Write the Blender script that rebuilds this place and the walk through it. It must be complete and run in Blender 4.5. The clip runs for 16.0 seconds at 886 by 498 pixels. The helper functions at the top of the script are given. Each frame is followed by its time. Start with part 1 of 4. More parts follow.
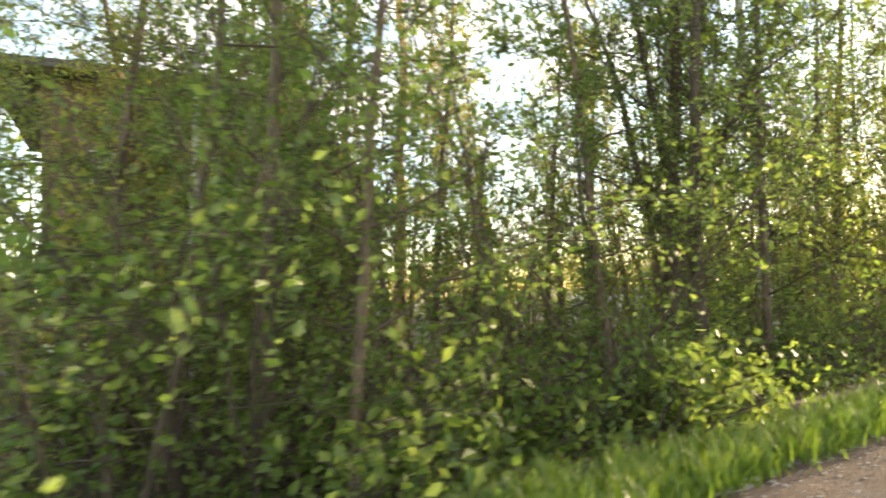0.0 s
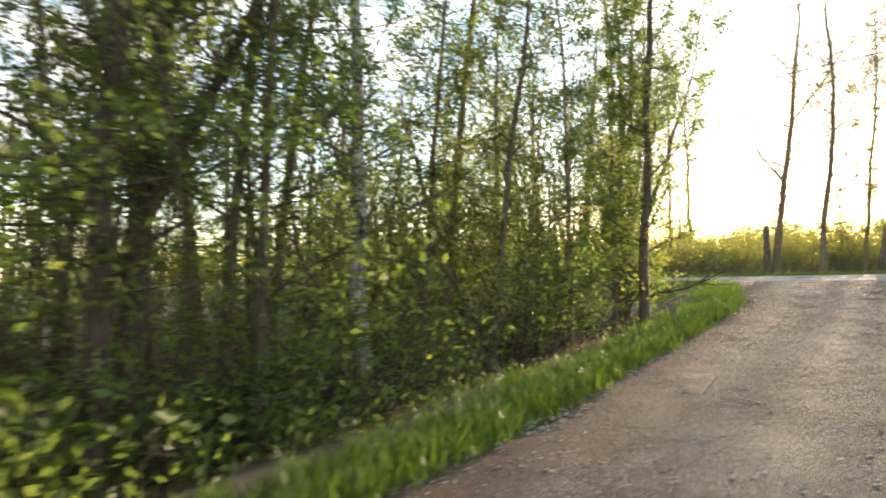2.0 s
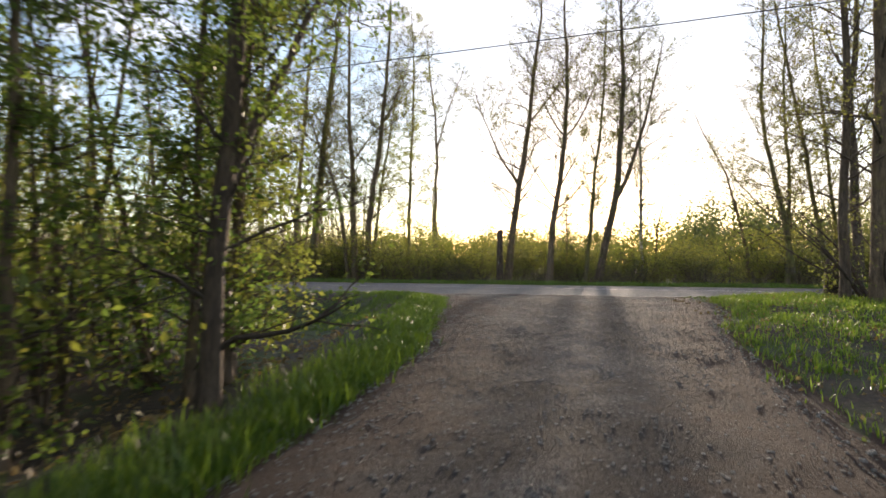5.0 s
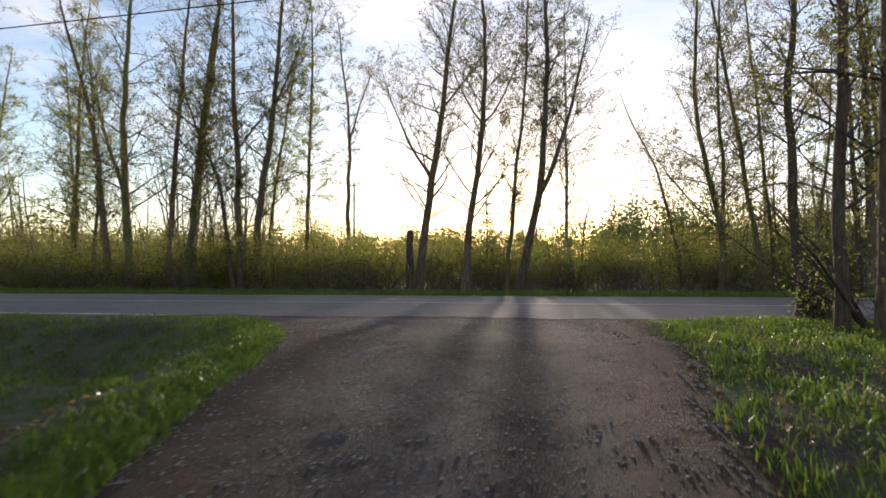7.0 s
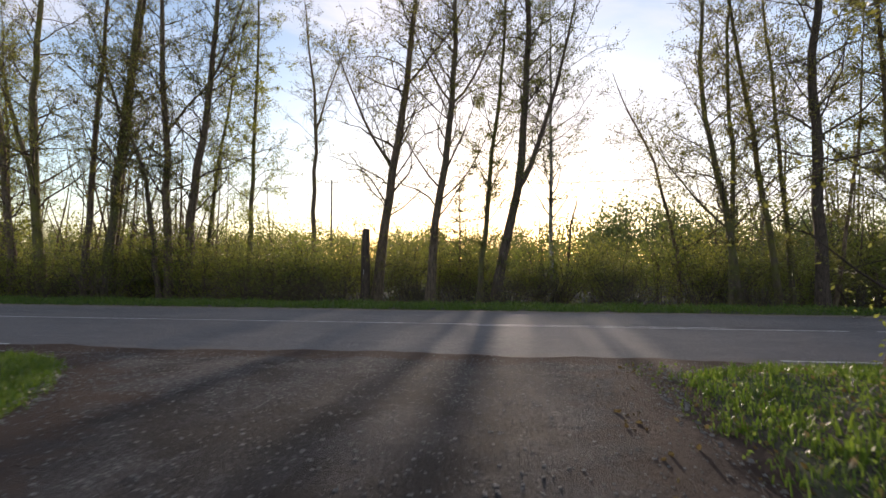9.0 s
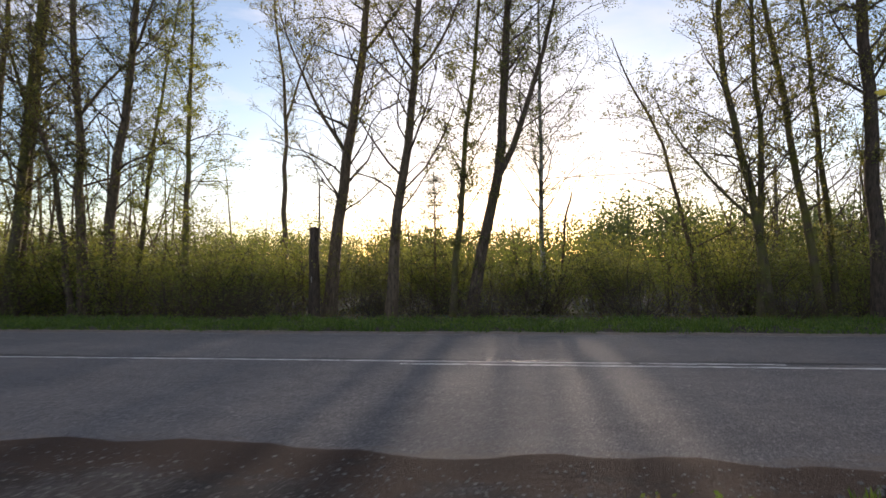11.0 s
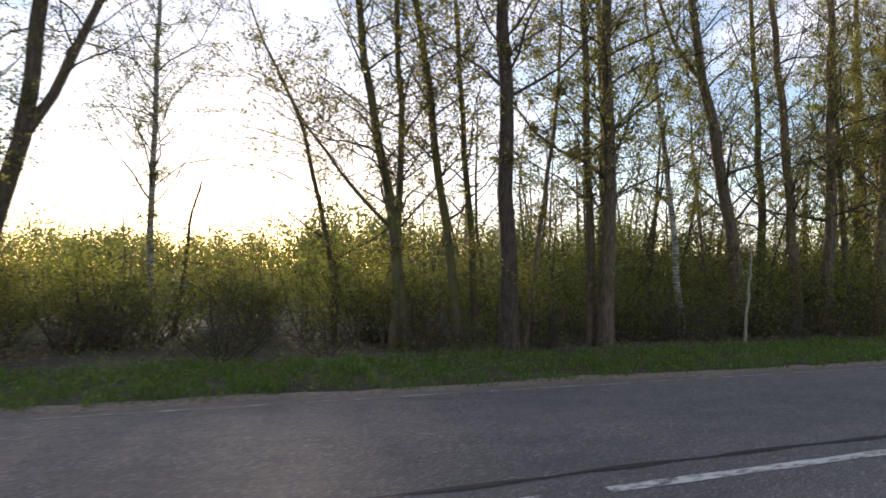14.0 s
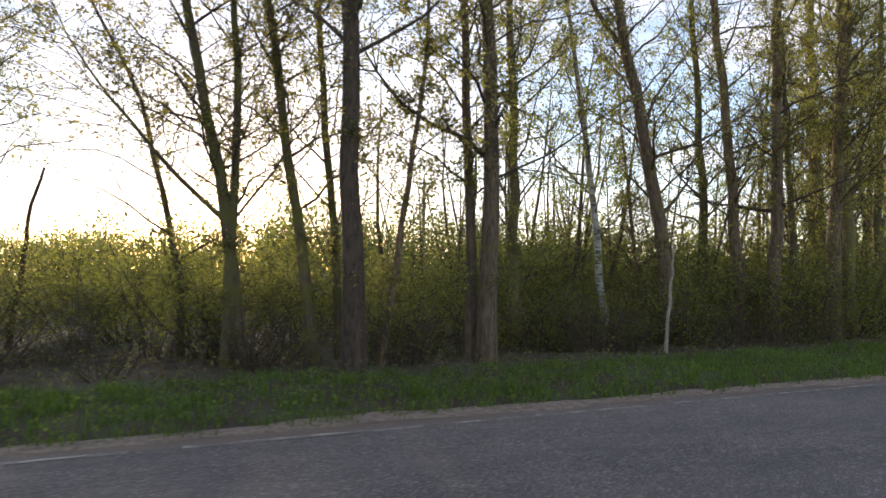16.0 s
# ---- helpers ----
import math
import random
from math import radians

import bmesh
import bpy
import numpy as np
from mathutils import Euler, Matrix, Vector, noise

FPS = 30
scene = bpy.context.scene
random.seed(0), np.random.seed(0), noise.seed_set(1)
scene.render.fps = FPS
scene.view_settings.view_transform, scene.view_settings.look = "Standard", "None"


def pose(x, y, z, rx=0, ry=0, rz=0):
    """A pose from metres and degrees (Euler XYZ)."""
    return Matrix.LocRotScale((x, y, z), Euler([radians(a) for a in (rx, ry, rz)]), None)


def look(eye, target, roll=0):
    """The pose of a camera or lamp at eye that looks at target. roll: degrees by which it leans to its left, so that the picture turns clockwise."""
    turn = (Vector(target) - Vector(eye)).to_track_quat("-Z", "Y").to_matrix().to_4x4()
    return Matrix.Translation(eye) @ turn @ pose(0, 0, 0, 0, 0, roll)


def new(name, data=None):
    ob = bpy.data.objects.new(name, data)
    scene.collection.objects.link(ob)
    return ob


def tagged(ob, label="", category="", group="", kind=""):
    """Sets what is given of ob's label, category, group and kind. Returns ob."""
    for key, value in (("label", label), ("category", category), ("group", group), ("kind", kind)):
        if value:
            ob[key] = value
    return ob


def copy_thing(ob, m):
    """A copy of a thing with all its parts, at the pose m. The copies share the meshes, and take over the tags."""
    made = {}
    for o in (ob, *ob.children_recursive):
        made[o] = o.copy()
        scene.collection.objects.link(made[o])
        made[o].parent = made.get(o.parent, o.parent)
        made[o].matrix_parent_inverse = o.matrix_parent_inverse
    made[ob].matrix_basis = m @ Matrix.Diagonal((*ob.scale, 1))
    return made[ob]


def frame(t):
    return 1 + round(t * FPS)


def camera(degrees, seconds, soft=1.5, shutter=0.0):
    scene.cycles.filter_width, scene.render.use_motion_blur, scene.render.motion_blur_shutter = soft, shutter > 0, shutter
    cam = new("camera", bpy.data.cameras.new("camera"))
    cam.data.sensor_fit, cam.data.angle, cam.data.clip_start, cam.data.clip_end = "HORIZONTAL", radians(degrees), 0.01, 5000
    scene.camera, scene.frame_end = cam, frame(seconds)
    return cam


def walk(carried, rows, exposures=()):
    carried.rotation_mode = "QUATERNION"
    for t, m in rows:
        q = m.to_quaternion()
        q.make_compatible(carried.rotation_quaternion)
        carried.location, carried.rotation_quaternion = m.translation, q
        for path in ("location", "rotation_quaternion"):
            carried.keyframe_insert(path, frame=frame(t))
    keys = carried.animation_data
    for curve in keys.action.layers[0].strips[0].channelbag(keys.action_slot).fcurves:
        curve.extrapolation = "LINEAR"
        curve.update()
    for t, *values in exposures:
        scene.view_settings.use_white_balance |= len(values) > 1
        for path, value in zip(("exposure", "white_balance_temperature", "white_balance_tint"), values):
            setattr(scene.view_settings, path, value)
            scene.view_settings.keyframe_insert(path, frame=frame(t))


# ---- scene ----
cam = camera(76.0, 16.0, shutter=0.5)
PATH = [
    (0, (-2.136, -28.187, 0.776), (-3.876, -27.214, 0.942), -3.7),
    (0.5, (-2.157, -27.201, 0.773), (-3.83, -26.118, 0.936), -4.2),
    (1, (-2.148, -26.232, 0.758), (-3.675, -24.947, 0.888), -3.8),
    (1.5, (-2.173, -25.259, 0.749), (-3.558, -23.82, 0.849), -3.0),
    (2, (-2.208, -24.243, 0.773), (-3.417, -22.652, 0.843), -2.0),
    (2.5, (-2.261, -23.243, 0.796), (-3.384, -21.589, 0.866), -2.0),
    (3, (-2.312, -22.199, 0.809), (-3.335, -20.481, 0.863), -1.4),
    (3.5, (-2.371, -21.174, 0.792), (-3.273, -19.39, 0.841), -0.8),
    (4, (-2.438, -20.178, 0.787), (-3.168, -18.316, 0.835), -0.2),
    (4.5, (-2.487, -19.2, 0.817), (-3.115, -17.302, 0.864), 0.1),
    (5, (-2.507, -18.243, 0.843), (-3.0, -16.305, 0.889), 0.2),
    (5.2, (-2.495, -17.87, 0.859), (-2.954, -15.924, 0.909), -0.0),
    (7.3, (-2.146, -13.915, 1.146), (-2.374, -11.928, 1.183), 0.0),
    (7.5, (-2.108, -13.546, 1.155), (-2.324, -11.558, 1.191), 0.1),
    (8, (-2.002, -12.645, 1.196), (-2.216, -10.657, 1.236), 0.2),
    (8.5, (-1.856, -11.778, 1.224), (-2.063, -9.789, 1.263), 0.1),
    (8.7, (-1.796, -11.421, 1.226), (-2.008, -9.433, 1.27), 0.3),
    (11, (-1.022, -7.263, 1.327), (-1.242, -5.275, 1.373), -0.5),
    (11.5, (-0.604, -6.428, 1.346), (-0.776, -4.436, 1.398), -0.5),
    (12, (-0.099, -5.625, 1.367), (-0.203, -3.628, 1.426), -0.5),
    (12.5, (0.479, -4.876, 1.387), (0.606, -2.881, 1.454), -0.2),
    (13, (1.109, -4.225, 1.4), (1.434, -2.253, 1.468), 0.4),
    (13.5, (1.799, -3.663, 1.417), (2.405, -1.759, 1.498), 0.7),
    (14, (2.544, -3.193, 1.436), (3.225, -1.314, 1.516), 1.0),
    (14.5, (3.339, -2.797, 1.448), (4.065, -0.935, 1.533), 0.8),
    (15, (4.162, -2.457, 1.44), (4.9, -0.601, 1.529), 0.5),
    (15.5, (4.992, -2.186, 1.435), (5.728, -0.328, 1.522), 0.6),
    (16, (5.793, -1.96, 1.422), (6.507, -0.094, 1.511), 0.6),
]
walk(cam, [(t, look(eye, target, roll)) for t, eye, target, roll in PATH],
     exposures=[(0, 3.4, 8300, 15), (1.5, 2.95, 8000, 15), (3.5, 2.05, 7300, 16), (5.0, 1.5, 7000, 18), (7.5, 1.07, 6700, 20), (12.0, 0.98, 6600, 22), (14.0, 1.35, 6700, 22), (16.0, 1.62, 6900, 22)])

# ---- world, sun and exposure ----
SUN_AZ, SUN_EL = 1.5, 5.7          # degrees east of +y, degrees above the horizon
world = bpy.data.worlds.new("world")
scene.world = world
world.use_nodes = True
wn = world.node_tree.nodes
sky = wn.new("ShaderNodeTexSky")
sky.sky_type = "NISHITA"
sky.sun_disc = False
sky.sun_elevation = radians(SUN_EL)
sky.sun_rotation = radians(SUN_AZ)
sky.air_density, sky.dust_density, sky.ozone_density = 0.9, 0.35, 1.6
wn["Background"].inputs["Strength"].default_value = 0.15
# thin high cloud over the whole sky, evenly bright as fill for backlit sides
wl = world.node_tree.links
sky_dir = wn.new("ShaderNodeTexCoord")
stretch = wn.new("ShaderNodeMapping")
stretch.inputs["Scale"].default_value = (1.0, 1.5, 3.2)
wl.new(sky_dir.outputs["Generated"], stretch.inputs["Vector"])
puffs = wn.new("ShaderNodeTexNoise")
for key, value in (("Scale", 3.1), ("Detail", 7.0), ("Roughness", 0.58), ("Distortion", 0.5)):
    puffs.inputs[key].default_value = value
wl.new(stretch.outputs["Vector"], puffs.inputs["Vector"])
cover = wn.new("ShaderNodeMapRange")
for key, value in (("From Min", 0.45), ("From Max", 0.7), ("To Min", 0.05), ("To Max", 0.8)):
    cover.inputs[key].default_value = value
wl.new(puffs.outputs["Fac"], cover.inputs["Value"])
cloud = wn.new("ShaderNodeMix")
cloud.data_type = "RGBA"
cloud.inputs[7].default_value = (3.5, 3.55, 3.7, 1)
wl.new(cover.outputs[0], cloud.inputs[0])
wl.new(sky.outputs["Color"], cloud.inputs[6])
wl.new(cloud.outputs[2], wn["Background"].inputs["Color"])

sun = new("sun", bpy.data.lights.new("sun", "SUN"))
sun.data.energy, sun.data.angle, sun.data.color = 2.7, radians(1.6), (1.0, 0.86, 0.66)
toward = Vector((math.sin(radians(SUN_AZ)) * math.cos(radians(SUN_EL)),
                 math.cos(radians(SUN_AZ)) * math.cos(radians(SUN_EL)), math.sin(radians(SUN_EL))))
sun.matrix_world = look((0, 30, 30), Vector((0, 30, 30)) - toward)


# ---- materials ----
def material(name):
    m = bpy.data.materials.new(name)
    m.use_nodes = True
    nt = m.node_tree
    return m, nt, nt.nodes, nt.nodes["Principled BSDF"]


def node(nt, kind, **values):
    n = nt.nodes.new(kind)
    for key, value in values.items():
        n.inputs[key].default_value = value
    return n


def ramp(nt, source, *stops):
    r = nt.nodes.new("ShaderNodeValToRGB")
    while len(r.color_ramp.elements) < len(stops):
        r.color_ramp.elements.new(0.5)
    for e, (at, c) in zip(r.color_ramp.elements, stops):
        e.position, e.color = at, (*c, 1)
    nt.links.new(source, r.inputs[0])
    return r.outputs["Color"]


def noise_at(nt, coords, scale, detail=4, stretch=(1, 1, 1), rough=0.6):
    mp = nt.nodes.new("ShaderNodeMapping")
    mp.inputs["Scale"].default_value = stretch
    nt.links.new(coords, mp.inputs["Vector"])
    n = node(nt, "ShaderNodeTexNoise", Scale=scale, Detail=detail, Roughness=rough)
    nt.links.new(mp.outputs["Vector"], n.inputs["Vector"])
    return n.outputs["Fac"]


def blend(nt, fac, a, b, kind="MIX"):
    mx = nt.nodes.new("ShaderNodeMix")
    mx.data_type, mx.blend_type = "RGBA", kind
    for value, socket in ((fac, mx.inputs[0]), (a, mx.inputs[6]), (b, mx.inputs[7])):
        if isinstance(value, (int, float)):
            socket.default_value = value
        elif isinstance(value, tuple):
            socket.default_value = (*value, 1)
        else:
            nt.links.new(value, socket)
    return mx.outputs[2]


def bump(nt, bsdf, height, strength, distance):
    b = node(nt, "ShaderNodeBump", Strength=strength, Distance=distance)
    nt.links.new(height, b.inputs["Height"])
    nt.links.new(b.outputs["Normal"], bsdf.inputs["Normal"])


def bark_material(name, dark, light, moss, moss_amount):
    m, nt, nodes, bsdf = material(name)
    co = nodes.new("ShaderNodeTexCoord").outputs["Object"]
    ridges = noise_at(nt, co, 17, 7, (1, 1, 0.25), 0.72)
    patch = noise_at(nt, co, 1.7, 3)
    c = ramp(nt, ridges, (0.3, dark), (0.7, light))
    green = ramp(nt, patch, (0.62 - moss_amount, (0, 0, 0)), (0.85 - moss_amount, (1, 1, 1)))
    c = blend(nt, green, c, moss)
    rnd = nodes.new("ShaderNodeObjectInfo").outputs["Random"]
    c = blend(nt, 1.0, c, ramp(nt, rnd, (0, (0.75, 0.75, 0.78)), (1, (1.2, 1.15, 1.05))), "MULTIPLY")
    nt.links.new(c, bsdf.inputs["Base Color"])
    bsdf.inputs["Roughness"].default_value = 0.9
    bump(nt, bsdf, ridges, 1.0, 0.06)
    return m


def birch_material(name):
    m, nt, nodes, bsdf = material(name)
    co = nodes.new("ShaderNodeTexCoord").outputs["Object"]
    marks = noise_at(nt, co, 5, 5, (0.7, 0.7, 3.6), 0.7)
    stain = noise_at(nt, co, 1.3, 4)
    c = ramp(nt, marks, (0.38, (0.035, 0.03, 0.028)), (0.5, (0.42, 0.4, 0.36)), (0.75, (0.62, 0.6, 0.55)))
    c = blend(nt, ramp(nt, stain, (0.42, (0, 0, 0)), (0.75, (0.8, 0.8, 0.8))), c, (0.12, 0.12, 0.07))
    nt.links.new(c, bsdf.inputs["Base Color"])
    bsdf.inputs["Roughness"].default_value = 0.75
    bump(nt, bsdf, marks, 0.4, 0.01)
    return m


def leaf_material(name, a, b, through_share=0.5):
    """A thin leaf: diffuse above, light passing through from behind, a weak gloss."""
    m, nt, nodes, bsdf = material(name)
    island = nodes.new("ShaderNodeNewGeometry").outputs["Random Per Island"]
    rnd = nodes.new("ShaderNodeObjectInfo").outputs["Random"]
    c = ramp(nt, island, (0, a), (1, b))
    c = blend(nt, 1.0, c, ramp(nt, rnd, (0, (0.8, 0.88, 0.8)), (1, (1.2, 1.1, 0.9))), "MULTIPLY")
    nt.links.new(c, bsdf.inputs["Base Color"])
    bsdf.inputs["Roughness"].default_value = 0.45
    bsdf.inputs["Specular IOR Level"].default_value = 0.45
    tr = nodes.new("ShaderNodeBsdfTranslucent")
    nt.links.new(blend(nt, 1.0, c, (1.75, 1.75, 1.15), "MULTIPLY"), tr.inputs["Color"])
    mix = node(nt, "ShaderNodeMixShader", Fac=through_share)
    nt.links.new(bsdf.outputs[0], mix.inputs[1])
    nt.links.new(tr.outputs[0], mix.inputs[2])
    nt.links.new(mix.outputs[0], nodes["Material Output"].inputs["Surface"])
    return m


def soil_material(name):
    """Leaf litter, bare earth and short green growth."""
    m, nt, nodes, bsdf = material(name)
    co = nodes.new("ShaderNodeTexCoord").outputs["Object"]
    fine, mid, big = noise_at(nt, co, 28, 5), noise_at(nt, co, 5, 4), noise_at(nt, co, 0.7, 4)
    litter = ramp(nt, fine, (0.3, (0.022, 0.016, 0.01)), (0.55, (0.055, 0.038, 0.025)), (0.75, (0.11, 0.08, 0.05)))
    green = ramp(nt, mid, (0.3, (0.03, 0.05, 0.014)), (0.7, (0.075, 0.11, 0.03)))
    c = blend(nt, ramp(nt, big, (0.45, (0, 0, 0)), (0.62, (0.75, 0.75, 0.75))), litter, green)
    nt.links.new(c, bsdf.inputs["Base Color"])
    bsdf.inputs["Roughness"].default_value = 0.95
    bump(nt, bsdf, fine, 0.7, 0.03)
    return m


def asphalt_material(name):
    m, nt, nodes, bsdf = material(name)
    co = nodes.new("ShaderNodeTexCoord").outputs["Object"]
    grit, mid = noise_at(nt, co, 75, 5), noise_at(nt, co, 9, 5)
    big = noise_at(nt, co, 0.5, 4, (0.4, 1.0, 1))
    c = ramp(nt, grit, (0.34, (0.05, 0.048, 0.048)), (0.52, (0.115, 0.111, 0.11)), (0.68, (0.25, 0.24, 0.235)))
    speck = node(nt, "ShaderNodeTexVoronoi", Scale=55.0)
    nt.links.new(co, speck.inputs["Vector"])
    chip = nodes.new("ShaderNodeSeparateColor")
    nt.links.new(speck.outputs["Color"], chip.inputs[0])
    c = blend(nt, ramp(nt, chip.outputs[0], (0.86, (0, 0, 0)), (0.97, (0.6, 0.6, 0.6))), c, (0.3, 0.29, 0.28))
    c = blend(nt, 1.0, c, ramp(nt, big, (0.3, (0.82, 0.81, 0.82)), (0.7, (1.22, 1.17, 1.13))), "MULTIPLY")
    patches = noise_at(nt, co, 2.4, 7, (0.6, 1.2, 1), 0.7)
    c = blend(nt, 1.0, c, ramp(nt, patches, (0.4, (0.98, 0.97, 0.97)), (0.6, (1.2, 1.17, 1.15))), "MULTIPLY")
    c = blend(nt, ramp(nt, mid, (0.62, (0, 0, 0)), (0.8, (0.5, 0.5, 0.5))), c, (0.19, 0.165, 0.135))
    xyz = nodes.new("ShaderNodeSeparateXYZ")
    nt.links.new(co, xyz.inputs[0])
    away = nodes.new("ShaderNodeMath")
    away.operation = "ABSOLUTE"
    nt.links.new(xyz.outputs["Y"], away.inputs[0])
    rim = node(nt, "ShaderNodeMapRange")
    for key, value in (("From Min", 2.75), ("From Max", 3.75), ("To Min", 0.0), ("To Max", 0.62)):
        rim.inputs[key].default_value = value
    nt.links.new(away.outputs[0], rim.inputs["Value"])
    dust = nodes.new("ShaderNodeMath")
    nt.links.new(rim.outputs[0], dust.inputs[0])
    nt.links.new(noise_at(nt, co, 2.2, 6, (0.5, 1.3, 1), 0.7), dust.inputs[1])
    c = blend(nt, ramp(nt, dust.outputs[0], (0.72, (0, 0, 0)), (0.95, (0.9, 0.9, 0.9))), c, (0.17, 0.13, 0.1))
    nt.links.new(c, bsdf.inputs["Base Color"])
    bsdf.inputs["Roughness"].default_value = 0.78
    bsdf.inputs["Specular IOR Level"].default_value = 0.35
    bump(nt, bsdf, grit, 0.9, 0.012)
    return m


def gravel_material(name):
    """Packed gravel in grey sand, with patches of loose stone, and brown earth creeping in from both edges."""
    m, nt, nodes, bsdf = material(name)
    tc = nodes.new("ShaderNodeTexCoord")
    co = tc.outputs["Object"]
    vor, small = node(nt, "ShaderNodeTexVoronoi", Scale=34.0), node(nt, "ShaderNodeTexVoronoi", Scale=85.0)
    for v in (vor, small):
        nt.links.new(co, v.inputs["Vector"])
    fine, mid = noise_at(nt, co, 120, 4), noise_at(nt, co, 3.2, 7, (1.2, 0.8, 1), 0.66)
    big = noise_at(nt, co, 0.55, 5, (1.8, 0.45, 1))
    grey, grey2 = nodes.new("ShaderNodeSeparateColor"), nodes.new("ShaderNodeSeparateColor")
    nt.links.new(vor.outputs["Color"], grey.inputs[0])
    nt.links.new(small.outputs["Color"], grey2.inputs[0])
    shades = ((0.0, (0.05, 0.043, 0.04)), (0.6, (0.12, 0.108, 0.1)), (0.88, (0.21, 0.195, 0.18)), (0.97, (0.42, 0.4, 0.37)))
    stones = blend(nt, 0.55, ramp(nt, grey.outputs[0], *shades), ramp(nt, grey2.outputs[0], *shades))
    sand = ramp(nt, fine, (0.3, (0.066, 0.057, 0.054)), (0.7, (0.165, 0.147, 0.138)))
    c = blend(nt, ramp(nt, mid, (0.44, (0.02, 0.02, 0.02)), (0.56, (0.95, 0.95, 0.95))), stones, sand)
    c = blend(nt, 1.0, c, ramp(nt, big, (0.37, (0.36, 0.34, 0.345)), (0.5, (0.7, 0.67, 0.68)), (0.62, (1.15, 1.11, 1.1))), "MULTIPLY")
    damp = noise_at(nt, co, 1.3, 8, (1.0, 0.7, 1), 0.7)
    c = blend(nt, ramp(nt, damp, (0.5, (0, 0, 0)), (0.58, (0.8, 0.8, 0.8))), c, (0.042, 0.031, 0.026))
    across = nodes.new("ShaderNodeSeparateXYZ")
    nt.links.new(tc.outputs["UV"], across.inputs[0])
    ragged = nodes.new("ShaderNodeMath")
    ragged.operation = "ADD"
    nt.links.new(across.outputs["Y"], ragged.inputs[0])
    nt.links.new(noise_at(nt, co, 1.6, 7, (1, 1, 1), 0.7), ragged.inputs[1])
    earth = ramp(nt, fine, (0.3, (0.05, 0.028, 0.02)), (0.7, (0.13, 0.078, 0.055)))
    c = blend(nt, ramp(nt, ragged.outputs[0], (0.78, (0.95, 0.95, 0.95)), (0.98, (0, 0, 0))), c, earth)
    nt.links.new(c, bsdf.inputs["Base Color"])
    bsdf.inputs["Roughness"].default_value = 0.95
    bsdf.inputs["Specular IOR Level"].default_value = 0.3
    lumps = nodes.new("ShaderNodeMath")
    lumps.operation = "MULTIPLY_ADD"
    lumps.inputs[1].default_value = 0.8
    nt.links.new(mid, lumps.inputs[0])
    nt.links.new(blend(nt, 0.7, vor.outputs["Distance"], fine), lumps.inputs[2])
    bump(nt, bsdf, lumps.outputs[0], 1.0, 0.06)
    return m


def paint_material(name, wear_at=0.4, white=(0.62, 0.6, 0.56)):
    """Road paint worn through to the asphalt."""
    m, nt, nodes, bsdf = material(name)
    co = nodes.new("ShaderNodeTexCoord").outputs["Object"]
    wear, grit = noise_at(nt, co, 11, 6, (0.5, 1.4, 1), 0.75), noise_at(nt, co, 150, 2)
    c = blend(nt, ramp(nt, wear, (wear_at, (0, 0, 0)), (wear_at + 0.13, (1, 1, 1))), (0.14, 0.13, 0.12), white)
    nt.links.new(c, bsdf.inputs["Base Color"])
    bsdf.inputs["Roughness"].default_value = 0.7
    bump(nt, bsdf, grit, 0.4, 0.004)
    return m


def plain_material(name, colour, rough, spread=0.35, scale=20):
    m, nt, nodes, bsdf = material(name)
    co = nodes.new("ShaderNodeTexCoord").outputs["Object"]
    f = noise_at(nt, co, scale, 4)
    lo, hi = tuple(v * (1 - spread) for v in colour), tuple(v * (1 + spread) for v in colour)
    nt.links.new(ramp(nt, f, (0.3, lo), (0.7, hi)), bsdf.inputs["Base Color"])
    bsdf.inputs["Roughness"].default_value = rough
    bump(nt, bsdf, f, 0.4, 0.01)
    return m


BARK_GREY = bark_material("bark_grey_brown", (0.045, 0.034, 0.026), (0.27, 0.195, 0.13), (0.15, 0.13, 0.035), 0.08)
BARK_MOSS = bark_material("bark_mossy", (0.07, 0.056, 0.038), (0.23, 0.18, 0.11), (0.17, 0.17, 0.038), 0.22)
BARK_DARK = bark_material("bark_dark", (0.025, 0.018, 0.014), (0.17, 0.122, 0.088), (0.08, 0.08, 0.025), 0.04)
BIRCH = birch_material("birch_bark")
TWIG = bark_material("twig_bark", (0.055, 0.04, 0.03), (0.15, 0.112, 0.08), (0.09, 0.09, 0.03), 0.05)
LEAF_FRESH = leaf_material("leaf_fresh", (0.11, 0.13, 0.035), (0.22, 0.225, 0.075), 0.6)
LEAF_WOOD = leaf_material("leaf_woodland", (0.065, 0.115, 0.032), (0.15, 0.2, 0.065), 0.6)
LEAF_OLIVE = leaf_material("leaf_olive", (0.09, 0.097, 0.036), (0.19, 0.185, 0.075), 0.5)
# greyed green: the haze of distance is mixed into this leaf colour
LEAF_FAR = leaf_material("leaf_distant_hazed", (0.1, 0.115, 0.055), (0.17, 0.18, 0.085), 0.5)
NEEDLE = leaf_material("needles", (0.02, 0.035, 0.012), (0.05, 0.06, 0.02), 0.2)
GRASS = leaf_material("grass_blade", (0.06, 0.115, 0.018), (0.13, 0.19, 0.04), 0.45)
DRY = leaf_material("dry_stalk", (0.13, 0.09, 0.05), (0.26, 0.19, 0.11), 0.3)
SOIL, ASPHALT, GRAVEL, PAINT = soil_material("soil"), asphalt_material("asphalt"), gravel_material("gravel"), paint_material("road_paint")
FADED = paint_material("faded_road_paint", 0.5, (0.4, 0.37, 0.33))
SEAL = plain_material("crack_filler", (0.012, 0.012, 0.012), 0.6)
POLE_WOOD = plain_material("weathered_pole", (0.16, 0.13, 0.1), 0.85)
WIRE = plain_material("wire_black", (0.02, 0.02, 0.02), 0.5)
